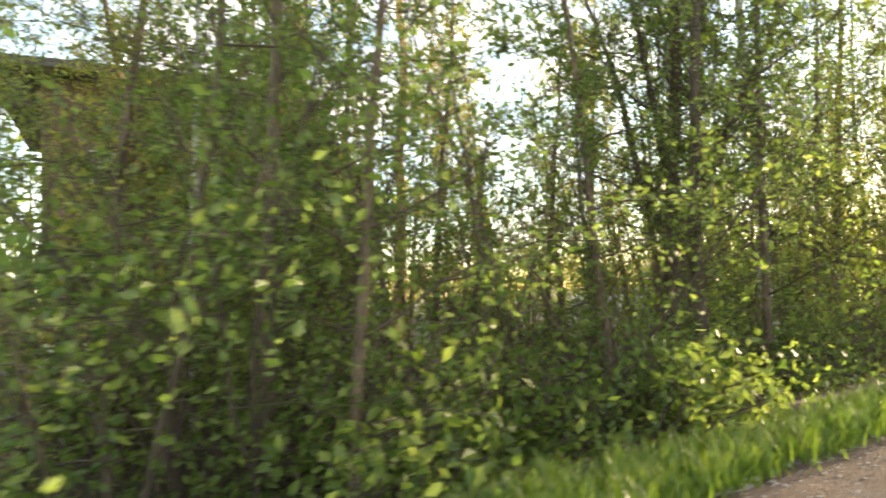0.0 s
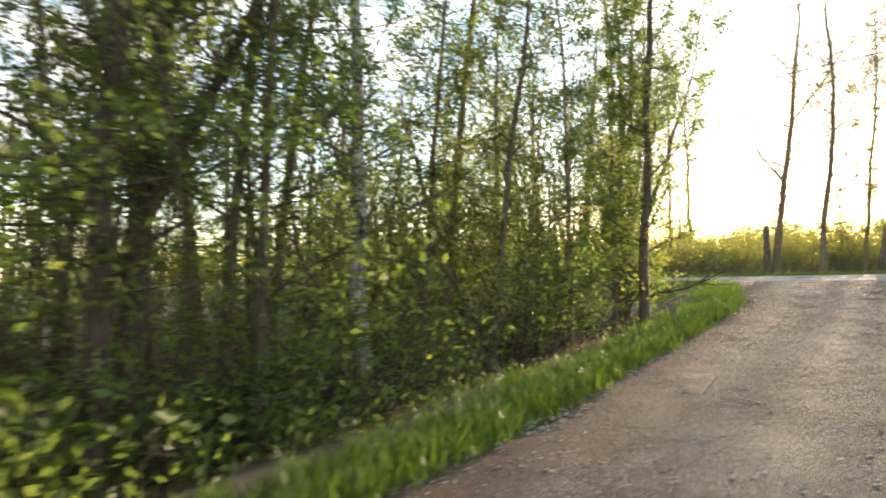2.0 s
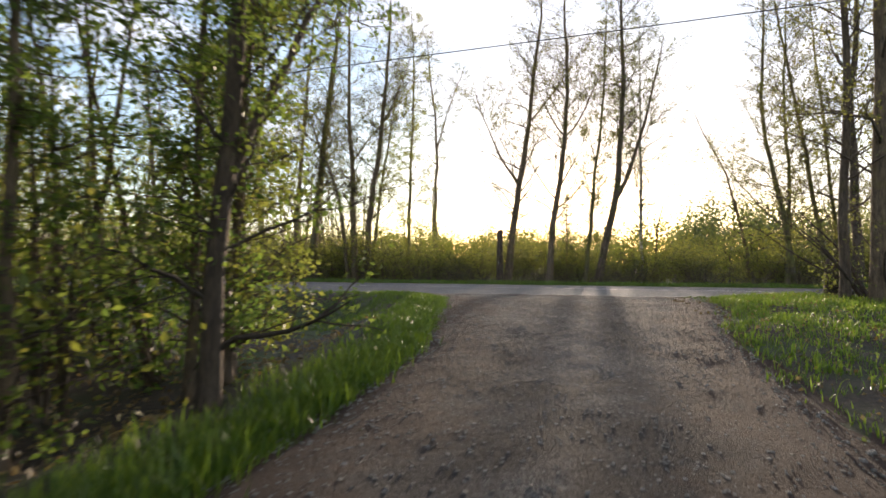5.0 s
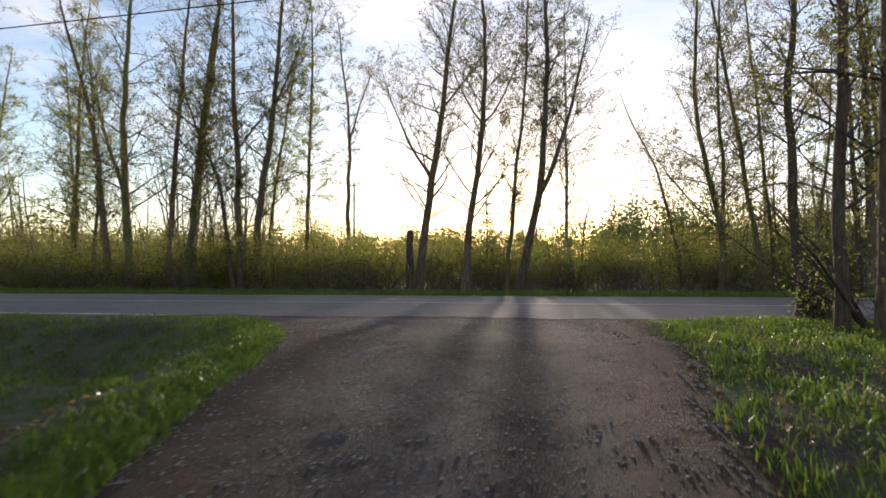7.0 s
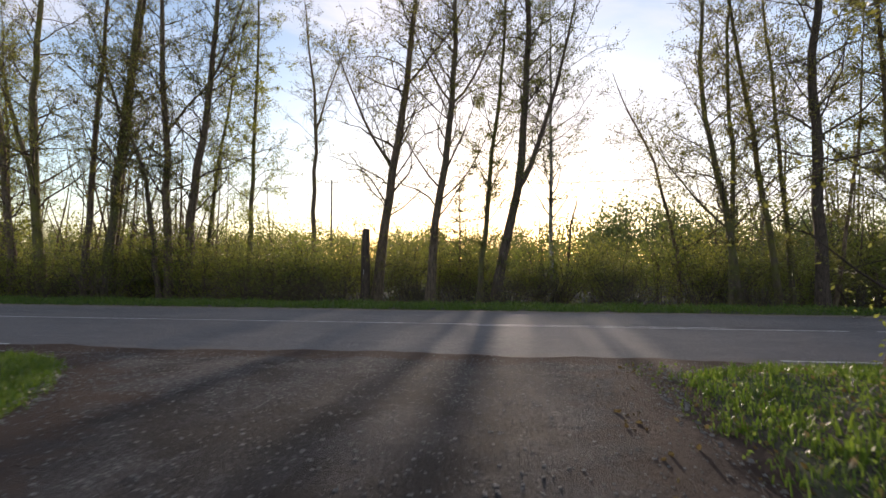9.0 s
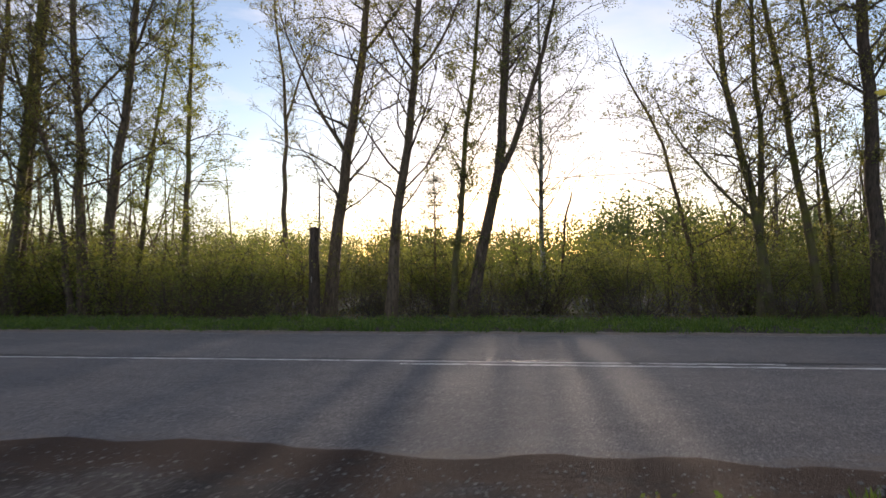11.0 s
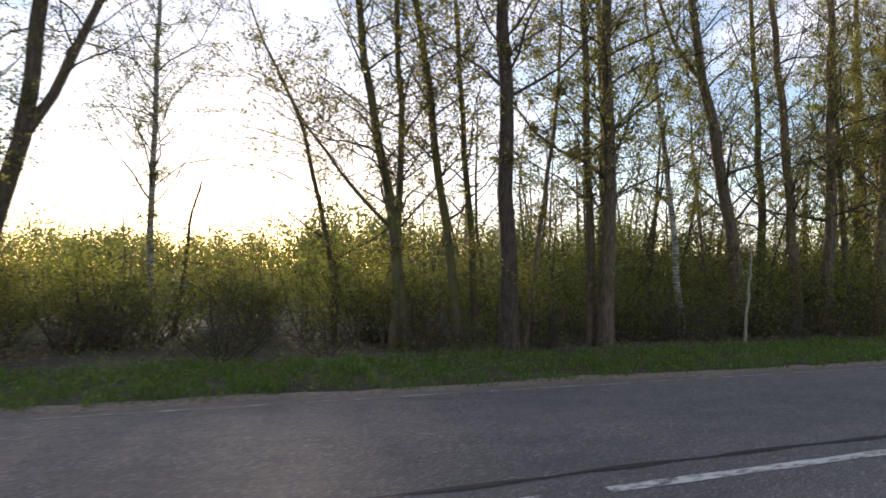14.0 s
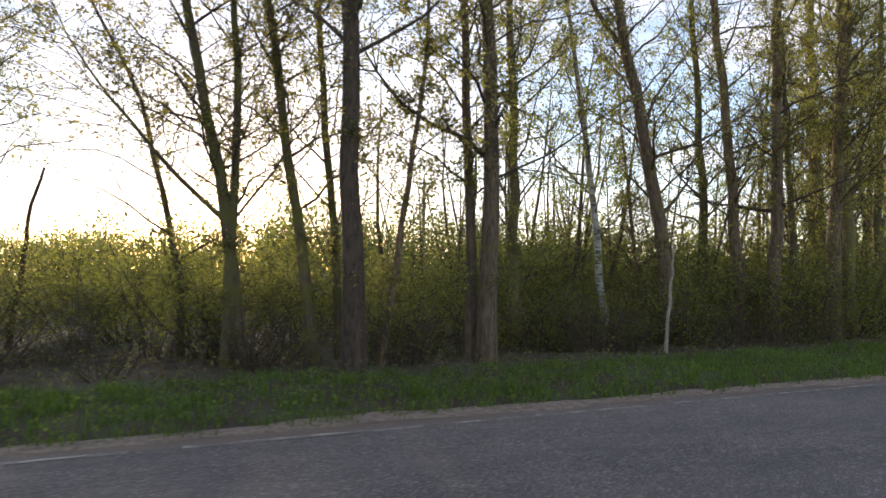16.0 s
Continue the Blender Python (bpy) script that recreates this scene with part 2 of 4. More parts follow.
SAND = plain_material("dusty_sand", (0.2, 0.155, 0.12), 0.95, 0.45, 14)
TIMBER = bark_material("brown_timber", (0.09, 0.056, 0.036), (0.21, 0.13, 0.08), (0.16, 0.11, 0.07), 0.0)
ROOFING = plain_material("dark_roofing", (0.05, 0.043, 0.04), 0.8, 0.3, 6)
CONCRETE = plain_material("pale_concrete", (0.42, 0.41, 0.39), 0.9, 0.2, 8)
PANE = plain_material("dark_window_glass", (0.03, 0.035, 0.04), 0.08, 0.1, 3)
STONE = bark_material("stone", (0.13, 0.125, 0.125), (0.4, 0.38, 0.36), (0.2, 0.17, 0.13), 0.0)


# ---- mesh helpers ----
class Quads:
    """Gathers quads and turns them into one mesh."""

    def __init__(self):
        self.v, self.f, self.n = [], [], 0

    def add(self, v, f):
        self.v.append(np.asarray(v, float))
        self.f.append(np.asarray(f, np.int64) + self.n)
        self.n += len(v)

    def tube(self, path, radii, sides=5):
        path = np.asarray(path, float)
        k = len(path)
        t = np.gradient(path, axis=0)
        t /= np.linalg.norm(t, axis=1)[:, None] + 1e-9
        ref = np.array((0.3, 0.9, 0.1)) if abs(t[0][2]) > 0.5 else np.array((0.1, 0.1, 1.0))
        a = np.cross(t, ref)
        a /= np.linalg.norm(a, axis=1)[:, None] + 1e-9
        b = np.cross(t, a)
        ang = np.arange(sides) * (2 * np.pi / sides)
        ring = a[:, None] * np.cos(ang)[None, :, None] + b[:, None] * np.sin(ang)[None, :, None]
        v = (path[:, None] + ring * np.asarray(radii)[:, None, None]).reshape(-1, 3)
        i = np.arange(k - 1)[:, None] * sides
        j = np.arange(sides)[None]
        n = (j + 1) % sides
        self.add(v, np.stack((i + j, i + n, i + sides + n, i + sides + j), -1).reshape(-1, 4))

    def leaves(self, at, size, rng, droop=0.0, slim=0.55):
        """One folded diamond at each place."""
        m = len(at)
        if not m:
            return
        d = rng.normal(size=(m, 3))
        d[:, 2] -= droop
        d /= np.linalg.norm(d, axis=1)[:, None]
        w = np.cross(d, rng.normal(size=(m, 3)))
        w /= np.linalg.norm(w, axis=1)[:, None] + 1e-9
        up = np.cross(d, w)
        s = (size * rng.uniform(0.6, 1.35, m))[:, None]
        v = np.stack((at, at + d * s * 0.5 + w * s * slim * 0.5 + up * s * 0.08, at + d * s,
                      at + d * s * 0.5 - w * s * slim * 0.5 + up * s * 0.08), 1).reshape(-1, 3)
        self.add(v, np.arange(4 * m).reshape(-1, 4))

    def mesh(self, name, smooth=True):
        me = bpy.data.meshes.new(name)
        v, f = np.concatenate(self.v), np.concatenate(self.f)
        me.vertices.add(len(v))
        me.vertices.foreach_set("co", v.astype(np.float32).ravel())
        me.loops.add(f.size)
        me.loops.foreach_set("vertex_index", f.astype(np.int32).ravel())
        me.polygons.add(len(f))
        me.polygons.foreach_set("loop_start", np.arange(0, f.size, 4, dtype=np.int32))
        me.polygons.foreach_set("use_smooth", np.full(len(f), smooth))
        me.update(calc_edges=True)
        return me


def part(name, quads, mat, parent, label="", smooth=True):
    ob = new(name, quads.mesh(name, smooth))
    ob.data.materials.append(mat)
    ob.parent = parent
    return tagged(ob, label)


def thing(name, at, label, category, group="", kind=""):
    ob = new(name)
    ob.empty_display_size = 0.2
    ob.matrix_basis = Matrix.Translation(at)
    return tagged(ob, label, category, group, kind)


def sheet(name, quads, mat, label, category, kind="structure", smooth=True):
    ob = new(name, quads.mesh(name, smooth))
    ob.data.materials.append(mat)
    return tagged(ob, label, category, kind=kind)


# ---- the lie of the land ----
DRIVE_Y = (-60, -28, -24, -20, -17, -13, -10.5, -7.5, -5, -3.7)
DRIVE_Z = (-0.8, -0.45, -0.4, -0.37, -0.3, -0.14, 0.0, 0.1, 0.05, -0.03)
LEFT_Y, LEFT_X = (-60, -12.5, -9.1, -7.1, -5.5, -4.4, -3.5), (-4.35, -4.3, -4.9, -5.4, -6.3, -7.4, -9.5)
RIGHT_Y, RIGHT_X = (-60, -14, -11, -9, -6, -4.7, -3.5), (-1.0, -0.95, -0.9, -0.42, -0.2, 0.1, 1.4)


def jagged(v, seed, scale=1.0):
    """Uneven wandering, about -1 to 1, along a line."""
    rng = np.random.default_rng(seed)
    out = 0
    for k in range(7):
        out = out + np.sin(v * scale * 1.83 ** k * rng.uniform(0.8, 1.2) + rng.uniform(0, 6.28)) * 0.72 ** k
    return out * 0.4


def smoothstep(a, b, v):
    s = np.clip((v - a) / (b - a), 0, 1)
    return s * s * (3 - 2 * s)


def land(x, y):
    """Height of the ground at places on the plan."""
    x, y = np.asarray(x, float), np.asarray(y, float)
    p = np.interp(y, DRIVE_Y, DRIVE_Z)
    left, right = np.interp(y, LEFT_Y, LEFT_X), np.interp(y, RIGHT_Y, RIGHT_X)
    dl, dr = left - x, x - right
    inland = smoothstep(-4.2, -8.5, y)
    ditch = np.interp(dl, (0, 0.5, 1.1, 2.1, 3.2, 4.4, 9), (0, -0.02, -0.1, -0.42, -0.38, -0.16, -0.1)) * inland
    gully = -0.55 * np.exp(-((y + 6.7) / 1.2) ** 2) * smoothstep(1.2, 3.2, dl)
    mound = np.interp(dr, (0, 0.4, 1.5, 5), (0, 0.05, 0.1, 0.06)) * smoothstep(-3.7, -5.0, y)
    near = p + np.where(dl > 0, ditch + gully, 0) + np.where(dr > 0, mound, 0)
    far = np.interp(y, (3.5, 4.2, 6.5, 9, 14, 30, 200), (-0.05, -0.03, -0.1, -0.28, -0.5, -0.7, -0.4))
    z = np.where(y > 3.5, far, np.where(y < -3.4, near, -0.09))
    rough = 0.035 * np.sin(1.9 * x + 0.7 * y) * np.sin(1.3 * y - 0.4 * x) + 0.018 * np.sin(5.1 * x) * np.sin(4.3 * y + x)
    off = np.where(y > 0, smoothstep(3.9, 6, y), smoothstep(0.0, 0.7, np.maximum(dl, dr)) * smoothstep(-3.8, -5, y))
    return z + rough * off


def grid(xs, ys, height):
    q = Quads()
    gx, gy = np.meshgrid(xs, ys)
    v = np.stack((gx, gy, height(gx, gy)), -1).reshape(-1, 3)
    nx = len(xs)
    i = np.arange(len(ys) - 1)[:, None] * nx + np.arange(nx - 1)[None]
    q.add(v, np.stack((i, i + 1, i + nx + 1, i + nx), -1).reshape(-1, 4))
    return q


def spaced(dense_a, dense_b, step, far):
    mid = np.arange(dense_a, dense_b, step)
    out = np.cumsum(step * 1.22 ** np.arange(1, 45))
    out = out[out < far]
    return np.concatenate((dense_a - out[::-1], mid, mid[-1] + out))


sheet("ground", grid(spaced(-16, 24, 0.22, 2600), spaced(-31, 14, 0.22, 2600), land), SOIL,
      "brown leaf litter and sparse green growth on the ground", "ground")


def road_z(x, y):
    return 0.045 * (1 - (y / 3.6) ** 2) - 0.03 + 0.0015 * np.sin(x * 0.9) * np.sin(y * 1.3)


def road_sheet():
    xs = np.concatenate((np.linspace(-400, -30, 60), np.arange(-29.5, 40, 0.25), np.linspace(41, 400, 60)))
    us = np.concatenate(([-1], np.linspace(-0.988, 0.988, 25), [1]))
    q = Quads()
    near = np.where((xs > -10.5) & (xs < 2.2), -3.95, -3.5) + 0.1 * jagged(xs, 1, 0.6)
    away = 3.62 + 0.08 * jagged(xs, 2, 0.7)
    gx = np.repeat(xs[None], len(us), 0)
    gy = near[None] + (away - near)[None] * (us[:, None] + 1) / 2
    v = np.stack((gx, gy, road_z(gx, gy)), -1)
    n = len(xs)
    v[0, :, 2] -= 0.1
    v[-1, :, 2] -= 0.1
    i = np.arange(len(us) - 1)[:, None] * n + np.arange(n - 1)[None]
    q.add(v.reshape(-1, 3), np.stack((i, i + 1, i + n + 1, i + n), -1).reshape(-1, 4))
    return sheet("road", q, ASPHALT, "worn grey asphalt country road", "road")


road_sheet()


def stripe(name, x0, x1, y, width, mat, label, lift=0.004, wobble=0.0):
    n = max(2, int((x1 - x0) / 0.2))
    xs = np.linspace(x0, x1, n)
    yc = y + wobble * (np.sin(xs * 1.3) + 0.6 * np.sin(xs * 3.7 + 1) + 0.4 * np.sin(xs * 9.1))
    w = width * (1 + (0.5 * np.sin(xs * 5.0) if wobble else 0.08 * np.sin(xs * 6)))
    q = Quads()
    lo, hi = yc - w / 2, yc + w / 2
    v = np.concatenate((np.stack((xs, lo, road_z(xs, lo) + lift), 1), np.stack((xs, hi, road_z(xs, hi) + lift), 1)))
    i = np.arange(n - 1)
    q.add(v, np.stack((i, i + 1, i + n + 1, i + n), -1))
    return sheet(name, q, mat, label, "road marking")


for a, b in ((-80, 0.55), (0.65, 2.4), (9.0, 80)):
    stripe("centre_line", a, b, 0.2, 0.09, PAINT, "worn white centre line on the asphalt")
for a, b in ((-2.4, 4.4), (4.9, 80)):
    stripe("centre_line", a, b, 0.0, 0.1, PAINT, "worn white centre line on the asphalt")
for a, b in ((-80, -31), (-30, -6.2), (-5.2, 2.9), (3.3, 5.1), (5.5, 7.6), (7.9, 10.2), (10.6, 80)):
    stripe("edge_line", a, b, 3.2, 0.075, FADED, "faded white edge line on the asphalt")
for a, b in ((-80, -9.0), (1.8, 3.1), (4.0, 80)):
    stripe("edge_line", a, b, -3.2, 0.1, PAINT, "faded white edge line on the asphalt")
stripe("road_crack", -40, 60, 0.33, 0.055, SEAL, "dark crack along the middle of the asphalt", 0.005, 0.012)


def shoulder():
    """Sandy strip between the asphalt and the far grass."""
    xs = np.concatenate((np.linspace(-200, -30, 40), np.arange(-29.5, 40, 0.2), np.linspace(41, 200, 40)))
    lo, hi = 3.42 + 0.1 * jagged(xs, 21, 1.3), 3.85 + 0.16 * jagged(xs, 22, 0.9)
    us = np.linspace(0, 1, 6)[:, None]
    gx, gy = np.repeat(xs[None], 6, 0), lo + (hi - lo) * us
    z = np.maximum(road_z(gx, np.minimum(gy, 3.7)) + 0.004, land(gx, gy) + 0.006) + 0.008 * np.sin(np.pi * us)
    z[0] -= 0.012
    z[-1] -= 0.02
    n = len(xs)
    i = np.arange(5)[:, None] * n + np.arange(n - 1)[None]
    q = Quads()
    q.add(np.stack((gx, gy, z), -1).reshape(-1, 3), np.stack((i, i + 1, i + n + 1, i + n), -1).reshape(-1, 4))
    return sheet("road_shoulder", q, SAND, "dusty brown sand along the asphalt's edge", "road shoulder")


shoulder()


def drive_z(x, y):
    """Height of the gravel: wheel ruts and a low crown on the lie of the land."""
    left, right = np.interp(y, LEFT_Y, LEFT_X), np.interp(y, RIGHT_Y, RIGHT_X)
    u = (x - left) / (right - left)
    fade = smoothstep(-5.5, -8.5, y)
    ruts = (-0.025 * np.exp(-((u - 0.28) / 0.1) ** 2) - 0.025 * np.exp(-((u - 0.74) / 0.1) ** 2) + 0.012 * np.sin(np.clip(u, 0, 1) * np.pi)) * fade
    lumps = 0.007 * np.sin(x * 4.1 + y * 1.7) * np.sin(y * 2.9 - x) + 0.004 * np.sin(x * 9.7 - y * 4) * np.sin(y * 8.3)
    z = land(x, np.minimum(y, -3.45)) + 0.03 + ruts + lumps
    return np.where(y > -3.8, np.maximum(z, road_z(x, y) + 0.006 + lumps * 0.5), z)


def drive_sheet():
    ys = np.concatenate((np.arange(-60, -31, 1.0), np.arange(-30.8, -3.15, 0.12)))
    us = np.linspace(0, 1, 48)
    left = np.interp(ys, LEFT_Y, LEFT_X) + 0.16 * jagged(ys, 3, 1.1) - 0.12
    right = np.interp(ys, RIGHT_Y, RIGHT_X) + 0.12 * jagged(ys, 4, 1.0) + 0.12
    gx = left[:, None] + (right - left)[:, None] * us[None]
    gy = np.repeat(ys[:, None], len(us), 1) + 0.2 * jagged(gx, 5, 0.9) * smoothstep(-5.0, -3.2, ys)[:, None]
    inset = np.minimum(us, 1 - us)[None] * (right - left)[:, None]
    z = drive_z(gx, gy) - 0.027 * (1 - smoothstep(0.0, 0.4, inset))
    z[-1] -= 0.03
    n = len(us)
    i = np.arange(len(ys) - 1)[:, None] * n + np.arange(n - 1)[None]
    q = Quads()
    q.add(np.stack((gx, gy, z), -1).reshape(-1, 3), np.stack((i, i + 1, i + n + 1, i + n), -1).reshape(-1, 4))
    ob = sheet("driveway", q, GRAVEL, "compacted grey gravel driveway with brown earth edges", "driveway")
    flat = np.stack((np.broadcast_to(us, gx.shape), np.clip(np.minimum(inset, (-3.1 - ys)[:, None]) / 2.4, 0, 1)), -1).reshape(-1, 2)
    corner = np.empty(len(ob.data.loops), np.int32)
    ob.data.loops.foreach_get("vertex_index", corner)
    ob.data.uv_layers.new(name="across").data.foreach_set("uv", flat[corner].astype(np.float32).ravel())
    return ob


drive_sheet()


# ---- trees ----
def bend(points, k):
    """A smooth line through a few points."""
    p = np.asarray(points, float)
    d = np.concatenate(([0], np.cumsum(np.linalg.norm(np.diff(p, axis=0), axis=1))))
    s = np.linspace(0, d[-1], k)
    out = np.stack([np.interp(s, d, p[:, i]) for i in range(3)], 1)
    for _ in range(2):
        out[1:-1] = (out[:-2] + 2 * out[1:-1] + out[2:]) / 4
    return out


def sprout(rng, start, heading, length, k, lift, wander):
    """A branch that curves: from start along heading, rising by lift."""
    step = length / (k - 1)
    d = np.array(heading, float)
    path = [np.array(start, float)]
    for _ in range(k - 1):
        d = d + rng.normal(size=3) * wander + np.array((0, 0, lift))
        d /= np.linalg.norm(d)
        path.append(path[-1] + d * step)
    return np.array(path)


def grow(rng, trunk, r0, height, limbs=22, first=0.3, reach=0.26, rise=0.75, twigs=5, leaf_count=3750,
         leaf=0.05, droop=0.2, sides=8, hang=0.0, tip=0.12, forks=(), fine=2, shoots=0, low_to=99.0):
    """Trunk, branches and leaves of one tree, with the base at the origin. trunk: (x, z) or (x, y, z) points of its line."""
    pts = [(0, 0, -0.25), (0, 0, 0)] + [(p[0], 0, p[1]) if len(p) == 2 else p for p in trunk]
    last = np.array(pts[-1], float)
    if last[2] < height:
        way = last - np.array(pts[-2], float)
        way /= np.linalg.norm(way)
        way = way * 0.6 + np.array((rng.normal() * 0.06, rng.normal() * 0.06, 0.4))
        pts.append(tuple(last + way / way[2] * (height - last[2])))
    line = bend(pts, 16)
    line[2:-1, :2] += rng.normal(size=(13, 2)) * r0 * 0.22
    s = np.linspace(0, 1, 16)
    rad = r0 * ((1 - s) ** 0.85 * (1 - tip) + tip) * (1 + 0.35 * np.exp(-s * 22))
    wood, sticks, crown = Quads(), Quads(), Quads()
    wood.tube(line, rad, sides)
    stems = [(line, rad, 1.0)]
    for a, way, length, thick in forks:
        i = int(a * 15)
        f = sprout(rng, line[i], way, length, 9, 0.08, 0.07)
        fr = rad[i] * thick * np.linspace(1, 0.2, 9)
        wood.tube(f, fr, 6)
        stems.append((f, fr, 0.55))
    spots = []
    for stem, srad, share in stems:
        k = len(stem)
        n = max(3, int(limbs * share))
        lo = first if share == 1.0 else 0.15
        for b in range(n):
            u = lo + (0.97 - lo) * (b + rng.uniform(0, 0.9)) / n
            i = u * (k - 1)
            j = min(int(i), k - 2)
            at = stem[j] * (1 - (i - j)) + stem[j + 1] * (i - j)
            az = b * 2.4 + rng.uniform(-0.6, 0.6)
            length = height * reach * (1.05 - 0.72 * u) * rng.uniform(0.55, 1.2) * (share + 0.45 if share < 1 else 1)
            head = (math.cos(az), math.sin(az), rise * rng.uniform(0.5, 1.4))
            br = sprout(rng, at, head, length, 7, 0.03 - hang * 0.5, 0.2)
            r = max(srad[j] * rng.uniform(0.16, 0.34), 0.007)
            sticks.tube(br, np.linspace(r, 0.006, 7), 4)
            for w in range(twigs):
                ui = rng.uniform(0.25, 1.0)
                a2 = br[min(int(ui * 6), 5)]
                side = np.cross(br[-1] - br[0], rng.normal(size=3))
                side /= np.linalg.norm(side) + 1e-9
                head2 = (br[-1] - br[0]) / length * 0.8 + side * 0.9 + np.array((0, 0, 0.15 - hang))
                l2 = length * rng.uniform(0.25, 0.5) * (1.25 - ui * 0.6)
                tw = sprout(rng, a2, head2, l2, 4, 0.03 - hang, 0.2)
                sticks.tube(tw, np.linspace(max(r * 0.4, 0.007), 0.004, 4), 3)
                spots.append(tw)
                for _ in range(fine):
                    a3 = tw[rng.integers(1, 4)]
                    h3 = rng.normal(size=3) * 0.7 + (tw[-1] - tw[0]) / l2 + np.array((0, 0, -hang))
                    t3 = sprout(rng, a3, h3 / np.linalg.norm(h3), l2 * rng.uniform(0.35, 0.7), 3, -hang * 0.5, 0.15)
                    sticks.tube(t3[::2], (0.005, 0.003), 3)
                    spots.append(t3)
    for _ in range(shoots):
        u = rng.uniform(0.06, 0.62)
        j = int(u * 15)
        a = rng.uniform(0, 6.28)
        tw = sprout(rng, line[j] * 0.5 + line[j + 1] * 0.5, (math.cos(a), math.sin(a), rng.uniform(-0.1, 0.9)), rng.uniform(0.3, 1.3), 5, 0.03, 0.2)
        sticks.tube(tw, np.linspace(0.009, 0.003, 5), 3)
        spots.append(tw)
        for _ in range(3):
            h3 = rng.normal(size=3)
            t3 = sprout(rng, tw[rng.integers(1, 5)], h3 / np.linalg.norm(h3), rng.uniform(0.15, 0.45), 3, 0.02, 0.15)
            sticks.tube(t3, (0.004, 0.0035, 0.0025), 3)
            spots.append(t3)
    if leaf_count:
        order = rng.permutation(len(spots))
        spots = [spots[i] for i in order if spots[i][0][2] < low_to or rng.uniform() < 0.5]
        ends = np.concatenate([p[1:] for p in spots])
        starts = np.concatenate([p[:-1] for p in spots])
        which, u = rng.integers(0, len(ends), leaf_count), rng.uniform(size=(leaf_count, 1))
        pick = ends[which] * u + starts[which] * (1 - u)
        crown.leaves(pick + rng.normal(size=pick.shape) * (leaf * 0.6 + 0.025), leaf, rng, droop)
    return wood, sticks, crown


def plant_tree(kind, label, at, trunk, r0, height, seed, bark=BARK_GREY, leaf_mat=LEAF_FRESH, group="", category="tree", **habit):
    rng = np.random.default_rng(seed)
    wood, sticks, crown = grow(rng, trunk, r0, height, **habit)
    z = float(land(at[0], at[1]))
    ob = thing(kind, (at[0], at[1], z), label, category, group)
    part("trunk", wood, bark, ob)
    tagged(part("branchwork", sticks, TWIG, ob), kind="stuff")
    if crown.n:
        tagged(part("crown", crown, leaf_mat, ob, smooth=False), kind="stuff")
    return ob


def shrub(kind, label, at, seed, height, stems=9, spread=0.45, leaf_count=1400, leaf=0.055, leaf_mat=LEAF_FRESH, group="", first=0.25, thick=0.016, category="shrub"):
    rng = np.random.default_rng(seed)
    sticks, crown, spots = Quads(), Quads(), []
    for i in range(stems):
        az = i * 2.4 + rng.uniform(-0.5, 0.5)
        out = spread * rng.uniform(0.3, 1.3)
        head = (math.cos(az) * out, math.sin(az) * out, 1)
        foot = (math.cos(az) * 0.15 * rng.uniform(0.2, 1.6), math.sin(az) * 0.15 * rng.uniform(0.2, 1.6), -0.15)
        st = sprout(rng, foot, np.array(head) / np.linalg.norm(head), height * rng.uniform(0.45, 1.05), 7, 0.0, 0.11)
        sticks.tube(st, np.linspace(thick * rng.uniform(0.7, 1.3), 0.003, 7), 4)
        for b in range(7):
            u = first + (1 - first) * rng.uniform(0, 1)
            a = st[min(int(u * 6), 5)]
            h = np.array((rng.normal(), rng.normal(), rng.uniform(-0.1, 0.9)))
            tw = sprout(rng, a, h / np.linalg.norm(h), height * rng.uniform(0.16, 0.34), 4, 0.02, 0.18)
            sticks.tube(tw, np.linspace(0.006, 0.002, 4), 3)
            spots.append(tw)
            for _ in range(1):
                a3 = tw[rng.integers(1, 4)]
                h3 = rng.normal(size=3)
                t3 = sprout(rng, a3, h3 / np.linalg.norm(h3), height * rng.uniform(0.05, 0.12), 3, 0.02, 0.2)
                sticks.tube(t3[::2], (0.003, 0.0015), 3)
                spots.append(t3)
    ob = thing(kind, (at[0], at[1], float(land(at[0], at[1]))), label, category, group)
    tagged(part("stemwork", sticks, TWIG, ob), kind="stuff")
    if leaf_count:
        ends = np.concatenate([p[1:] for p in spots])
        starts = np.concatenate([p[:-1] for p in spots])
        which, u = rng.integers(0, len(ends), leaf_count), rng.uniform(size=(leaf_count, 1))
        pick = ends[which] * u + starts[which] * (1 - u)
        crown.leaves(pick + rng.normal(size=pick.shape) * (leaf * 0.7 + 0.03 + 0.025 * height), leaf, rng, 0.2)
        tagged(part("foliage", crown, leaf_mat, ob, smooth=False), kind="stuff")
    return ob


def again(ob, x, y, turn, size, stretch=1.0):
    m = Matrix.LocRotScale((x, y, float(land(x, y))), Euler((0, 0, turn)), (size, size, size * stretch))
    return copy_thing(ob, m)


# ---- the row of trees beyond the road ----
ROW = "roadside row of trees"
BARE = dict(limbs=42, first=0.2, reach=0.25, rise=0.9, twigs=6, leaf_count=7500, leaf=0.07, shoots=36, low_to=10.0)
ALDER = "tall bare-limbed tree with sparse spring leaves beside the road"
LEANING = "leaning grey trunk with sparse spring leaves on the verge"


def row_tree(x, y, r, height, trunk, seed, label=ALDER, bark=BARK_GREY, kind="alder_tree", leaf_mat=LEAF_OLIVE, **more):
    return plant_tree(kind, label, (x, y), trunk, r, height, seed, bark, leaf_mat, ROW, **{**BARE, **more})


